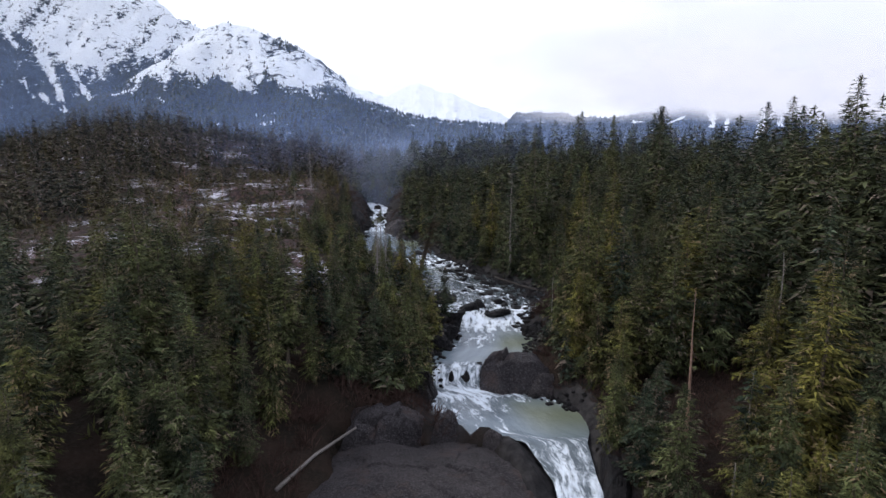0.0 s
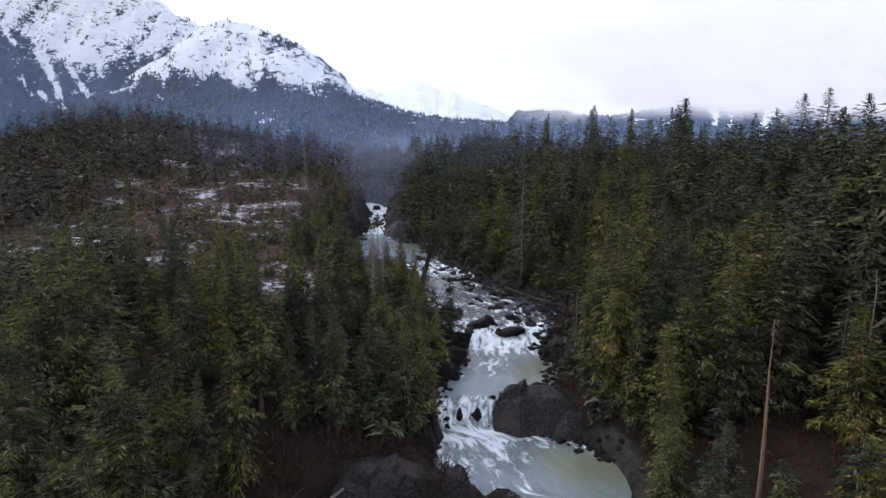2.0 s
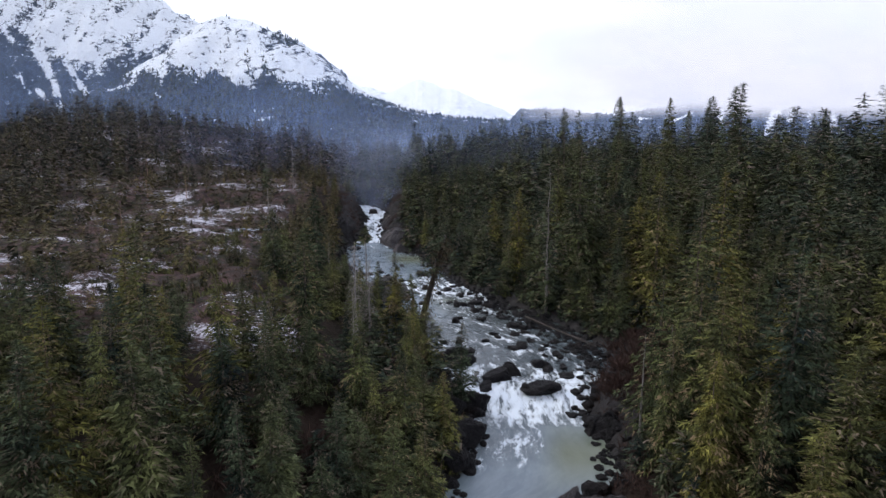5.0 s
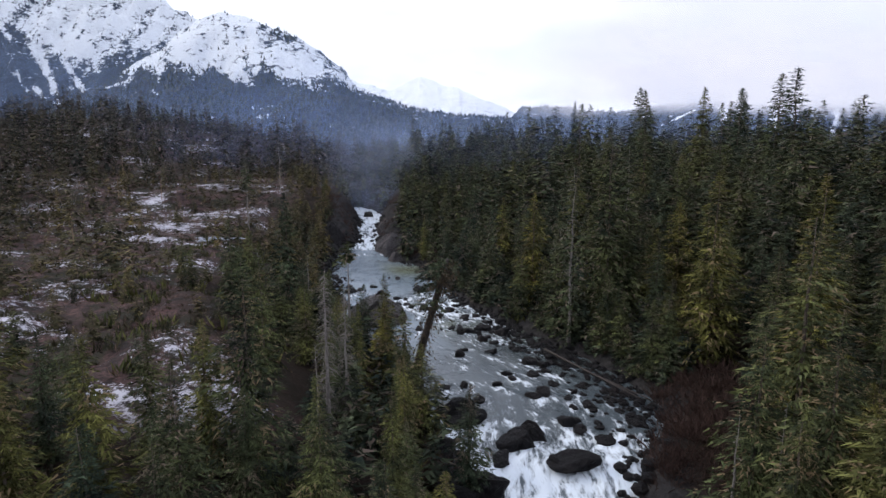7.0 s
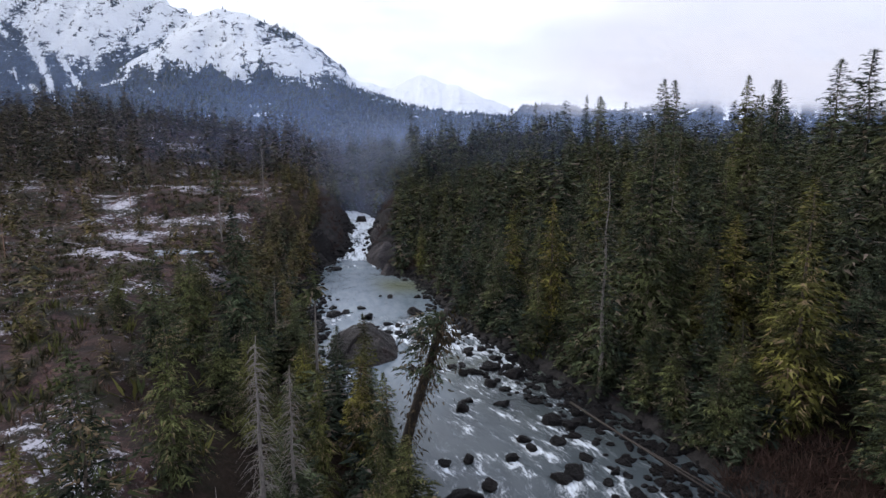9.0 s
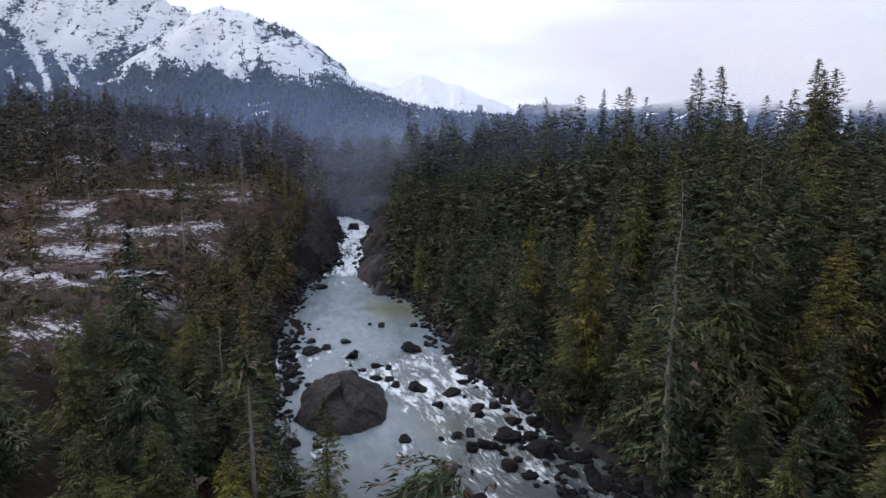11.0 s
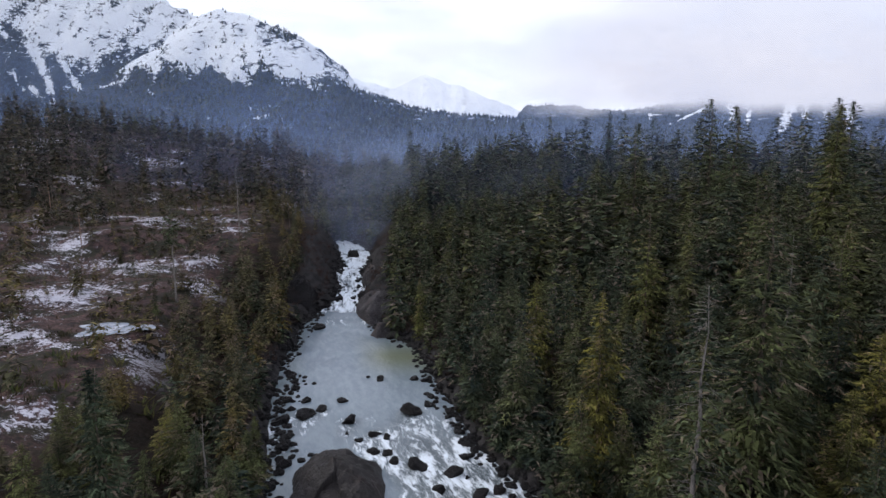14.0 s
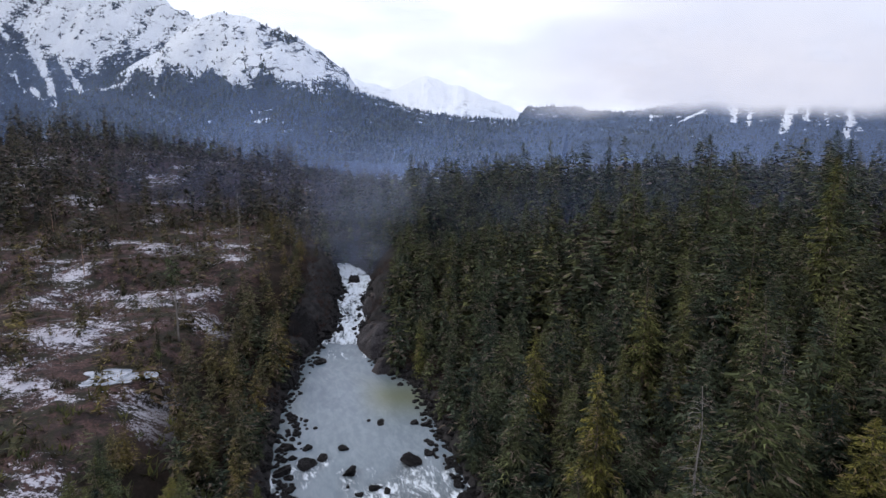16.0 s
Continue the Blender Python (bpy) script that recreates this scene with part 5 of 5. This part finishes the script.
def bank_stones():
    """Countless stones along both banks, joined."""
    rng = np.random.RandomState(21)
    bm = bmesh.new()
    bmesh.ops.create_icosphere(bm, subdivisions=1, radius=0.5)
    bm.verts.ensure_lookup_table()
    base = np.array([v.co for v in bm.verts])
    tri = np.array([[v.index for v in f.verts] for f in bm.faces])
    bm.free()
    shapes = []
    for i in range(6):
        shapes.append(trimesh("stone", base * rng.uniform(0.72, 1.25, base.shape), tri, ROCK))
    bank = new("stony_bank")
    bank.location = (13, 110, 5.5)
    tagged(bank, "dark tumbled stones heaped along the rapids", "stones")
    single = 0
    vs, fs, k = [], [], 0
    for y in np.concatenate([np.arange(62, 222, 0.16), np.arange(98, 128, 0.13)]):
        for side in (-1, 1):
            d = rng.normal(0.9, 1.0)
            if 128 > y > 96 and side > 0:
                d -= abs(rng.normal(0, 3.4))
            if 136 < y < 160 and side < 0:
                d -= abs(rng.normal(0, 1.6))
            x = (bank_right(y) if side > 0 else bank_left(y)) + side * d
            size = abs(rng.normal(0, 0.45)) + 0.35
            v = base * rng.uniform(0.75, 1.25, base.shape) * np.array((size * rng.uniform(0.8, 1.4), size, size * 0.7))
            a = rng.uniform(0, 6.28)
            c, s = math.cos(a), math.sin(a)
            z = max(float(level(y)) + 0.02, float(land(x, y)) + 0.1 * size)
            if 92 < y < 150 and size > 0.55 and side > 0 and single < 300:
                single += 1
                stone = part("stone", shapes[single % 6], bank)
                stone.location = (x - 13, y - 110, z - 5.5)
                stone.rotation_euler = (0.2 * math.sin(single), 0.2 * math.cos(single), a)
                stone.scale = (size * rng.uniform(0.9, 1.4), size, size * 0.7)
                continue
            vs.append(np.stack([v[:, 0] * c - v[:, 1] * s + x, v[:, 0] * s + v[:, 1] * c + y, v[:, 2] + z], 1))
            fs.append(tri + k)
            k += len(v)
    return tagged(new("bank_stones", trimesh("bank_stones", np.concatenate(vs), np.concatenate(fs), ROCK)), "dark tumbled stones lining the river banks", "stones", kind="stuff")


bank_stones()


def outcrop(name, x, y, rx, ry, base, top, label, seed, material, turn=0.0, steep=0.3, plates=26, step=0.4, n=58, square=2.4, slope=(0.0, 0.0), sharp=1.0):
    """A mass of bedrock: a broad dome broken into tilted plates with cracks between them."""
    rng = np.random.RandomState(seed)
    U, V = np.meshgrid(np.linspace(-1.1, 1.1, n), np.linspace(-1.1, 1.1, n))
    R = (np.abs(U) ** square + np.abs(V) ** square) ** (1 / square) + 0.3 * (fbm(U * 2.4 + seed, V * 2.4, 4, seed) - 0.5)
    form = np.clip(1 - R, 0, 1) ** steep * (1 + slope[0] * U + slope[1] * V)
    # worn faces: planes that cut the mass down from its rim
    faces = 7 + seed % 4
    for i in range(faces):
        way = 6.283 * (i + rng.uniform(-0.35, 0.35)) / faces
        rim, pitch = rng.uniform(0.86, 1.05), rng.choice((1.25, 1.8, 3.0)) * rng.uniform(0.95, 1.2)
        form = np.minimum(form, np.maximum(0, (rim - U * math.cos(way) - V * math.sin(way)) * pitch * sharp + (1 - sharp)))
    px, py = U * rx, V * ry
    qx = px + 0.9 * (fbm(px / 1.5, py / 1.5, 3, seed + 5) - 0.5)
    qy = py + 0.9 * (fbm(px / 1.5, py / 1.5, 3, seed + 6) - 0.5)
    seat = rng.uniform(-1.05, 1.05, (plates, 2)) * (rx, ry)
    D = np.hypot(qx[..., None] - seat[:, 0], (qy[..., None] - seat[:, 1]) * 1.4)
    which = np.argmin(D, -1)
    two = np.partition(D, 1, -1)
    split = 1 - ease(0.0, 0.16, two[..., 1] - two[..., 0])
    raised, tilt = rng.uniform(-1, 1, plates) * step, rng.normal(0, 0.32, (plates, 2)) * step
    plate = raised[which] + tilt[which, 0] * (px - seat[which, 0]) + tilt[which, 1] * (py - seat[which, 1])
    rag = fbm(px / 1.1, py / 1.1, 5, seed + 25, 0.6) - 0.5
    Z = base - 1.2 + (top - base + 1.2) * form + (plate + rag * 0.45 - 0.5 * step * split) * ease(0.05, 0.4, form)
    Z = np.where(form <= 0.02, base - 1.5, Z)
    c, s = math.cos(turn), math.sin(turn)
    me = trimesh(name, np.stack([px * c - py * s, px * s + py * c, Z], -1).reshape(-1, 3), grid_faces(n, n), material)
    ob = new(name, me)
    ob.location = (x, y, 0)
    return tagged(ob, label, "rock")


outcrop("rock_outcrop", -2.2, 45.5, 13.6, 12.6, -3.0, 2.5, "broad grey dome of bare cracked bedrock below the falls", 2, ROCK_PALE, 0.0, 0.24, 30, 0.12, 170, 3.2, (0.0, 0.10), sharp=0.2)
outcrop("rock_outcrop", 0.4, 57.6, 2.0, 1.9, 0.6, 4.1, "blocky knob of dark rock by the pool", 4, ROCK_DRY, 0.5, 0.2, 8, 0.3)
outcrop("rock_outcrop", 5.4, 54.9, 2.4, 1.3, 0.6, 2.9, "cracked block of bedrock damming the pool", 3, ROCK_PALE, -0.5, 0.22, 10, 0.3)
outcrop("rock_outcrop", -6.5, 58.4, 6.0, 4.0, 0.0, 3.9, "dark broken ledges of bedrock beside the pool", 17, ROCK_DRY, 0.3, 0.28, 34, 0.55, 80)
outcrop("rock_outcrop", 9.0, 69.8, 5.4, 4.4, 1.2, 6.3, "dark angular rock splitting the waterfall", 5, ROCK_DRY, 0.2, 0.30, 18, 0.7, 90)
outcrop("rock_outcrop", 1.1, 69.3, 0.9, 1.0, 1.6, 3.8, "black rock parting the waterfall", 41, ROCK, 0.3, 0.3, 5, 0.2, 30)
outcrop("rock_outcrop", 3.0, 69.6, 0.8, 0.9, 1.6, 3.7, "black rock parting the waterfall", 42, ROCK, 0.1, 0.3, 5, 0.2, 30)
outcrop("rock_outcrop", 12.2, 67.2, 2.6, 1.7, 1.5, 4.1, "pale tilted slab of rock beside the pool", 6, ROCK_PALE, 0.6, 0.25, 6, 0.2, 50, 2.4, (0.3, 0.2))
outcrop("rock_outcrop", 14.2, 83.8, 2.6, 2.6, 3.8, 5.9, "dark rock shoulder beside the cascade", 7, ROCK, 0.3, 0.28, 10, 0.3)
outcrop("rock_outcrop", 16.6, 51.0, 3.0, 7.0, -3.0, 2.6, "dark rock wall beside the lower fall", 8, ROCK, -0.1, 0.25, 24, 0.4)
outcrop("rock_outcrop", -2.6, 67.0, 2.6, 5.0, 1.0, 4.6, "black rock wall at the foot of the bank", 9, ROCK, 0.1, 0.25, 20, 0.5)
outcrop("great_boulder", -11.9, 132.8, 4.9, 6.8, 5.2, 9.3, "huge dark brown-grey cracked boulder lying in the river", 10, ROCK_WET, 0.25, 0.44, 14, 0.22, 110, 2.3, (0.06, 0.08), sharp=0.5)
outcrop("rock_outcrop", -30.2, 192.0, 5.2, 8.5, 6.0, 13.6, "dark rock cliff narrowing the gorge", 11, ROCK, -0.1, 0.25, 24, 0.7)
outcrop("rock_outcrop", -28.6, 172.0, 3.0, 5.0, 5.8, 9.0, "dark rock ledge along the bank", 12, ROCK, 0.1, 0.3, 20, 0.5)
outcrop("rock_outcrop", -15.4, 190.0, 4.6, 9.0, 6.4, 11.2, "grey sloping slabs of rock in the gorge", 13, ROCK_DRY, 0.25, 0.3, 20, 0.5, 58, 2.4, (0.3, 0))
outcrop("rock_outcrop", -13.2, 178.0, 3.0, 4.0, 5.8, 8.2, "grey sloping slabs of rock in the gorge", 14, ROCK_DRY, 0.4, 0.3, 16, 0.4)
outcrop("rock_outcrop", -17.4, 207.0, 4.2, 8.0, 8.0, 14.0, "grey sloping slabs of rock in the gorge", 15, ROCK_DRY, 0.2, 0.3, 20, 0.5, 58, 2.4, (0.3, 0))
outcrop("rock_outcrop", -25.2, 222.0, 1.8, 2.2, 11.4, 13.6, "dark rock standing in the upper fall", 16, ROCK, 0.2, 0.3, 8, 0.3)
outcrop("rock_outcrop", -0.2, 99.6, 3.3, 3.0, 4.6, 7.0, "broad wet black rock standing in the rapids", 31, ROCK, 0.4, 0.3, 14, 0.4, 52)
outcrop("rock_outcrop", 6.0, 95.9, 2.8, 2.1, 4.6, 6.4, "broad wet black rock standing in the rapids", 32, ROCK, -0.3, 0.3, 10, 0.3, 52)


def log(points, rad, material, label, name="fallen_log"):
    pts = [np.array((p[0], p[1], max(p[2], float(land(p[0], p[1])) + rad)), float) for p in points]
    ob = new(name, trimesh(name, *tube_arrays(pts, np.linspace(rad, rad * 0.6, len(pts)), 8), material, True))
    return tagged(ob, label, "log")


log([(-14.3, 45.2, 2.2), (-12.0, 50.0, 2.5), (-9.0, 55.6, 2.8)], 0.20, DEAD_BARK, "bleached fallen trunk lying on the dark rock")
log([(10.6, 115.2, 6.6), (13.4, 108.0, 6.9), (16.9, 99.2, 7.3)], 0.12, DARK_BARK, "weathered driftwood trunk stranded on the stones")
log([(11.6, 113.4, 6.4), (14.2, 106.5, 6.9), (17.6, 98.4, 7.5)], 0.10, DARK_BARK, "dark driftwood trunk stranded on the stones")
log([(21.6, 49.5, 3.9), (23.4, 47.4, 4.2)], 0.12, DEAD_BARK, "pale fallen branch in the glade")
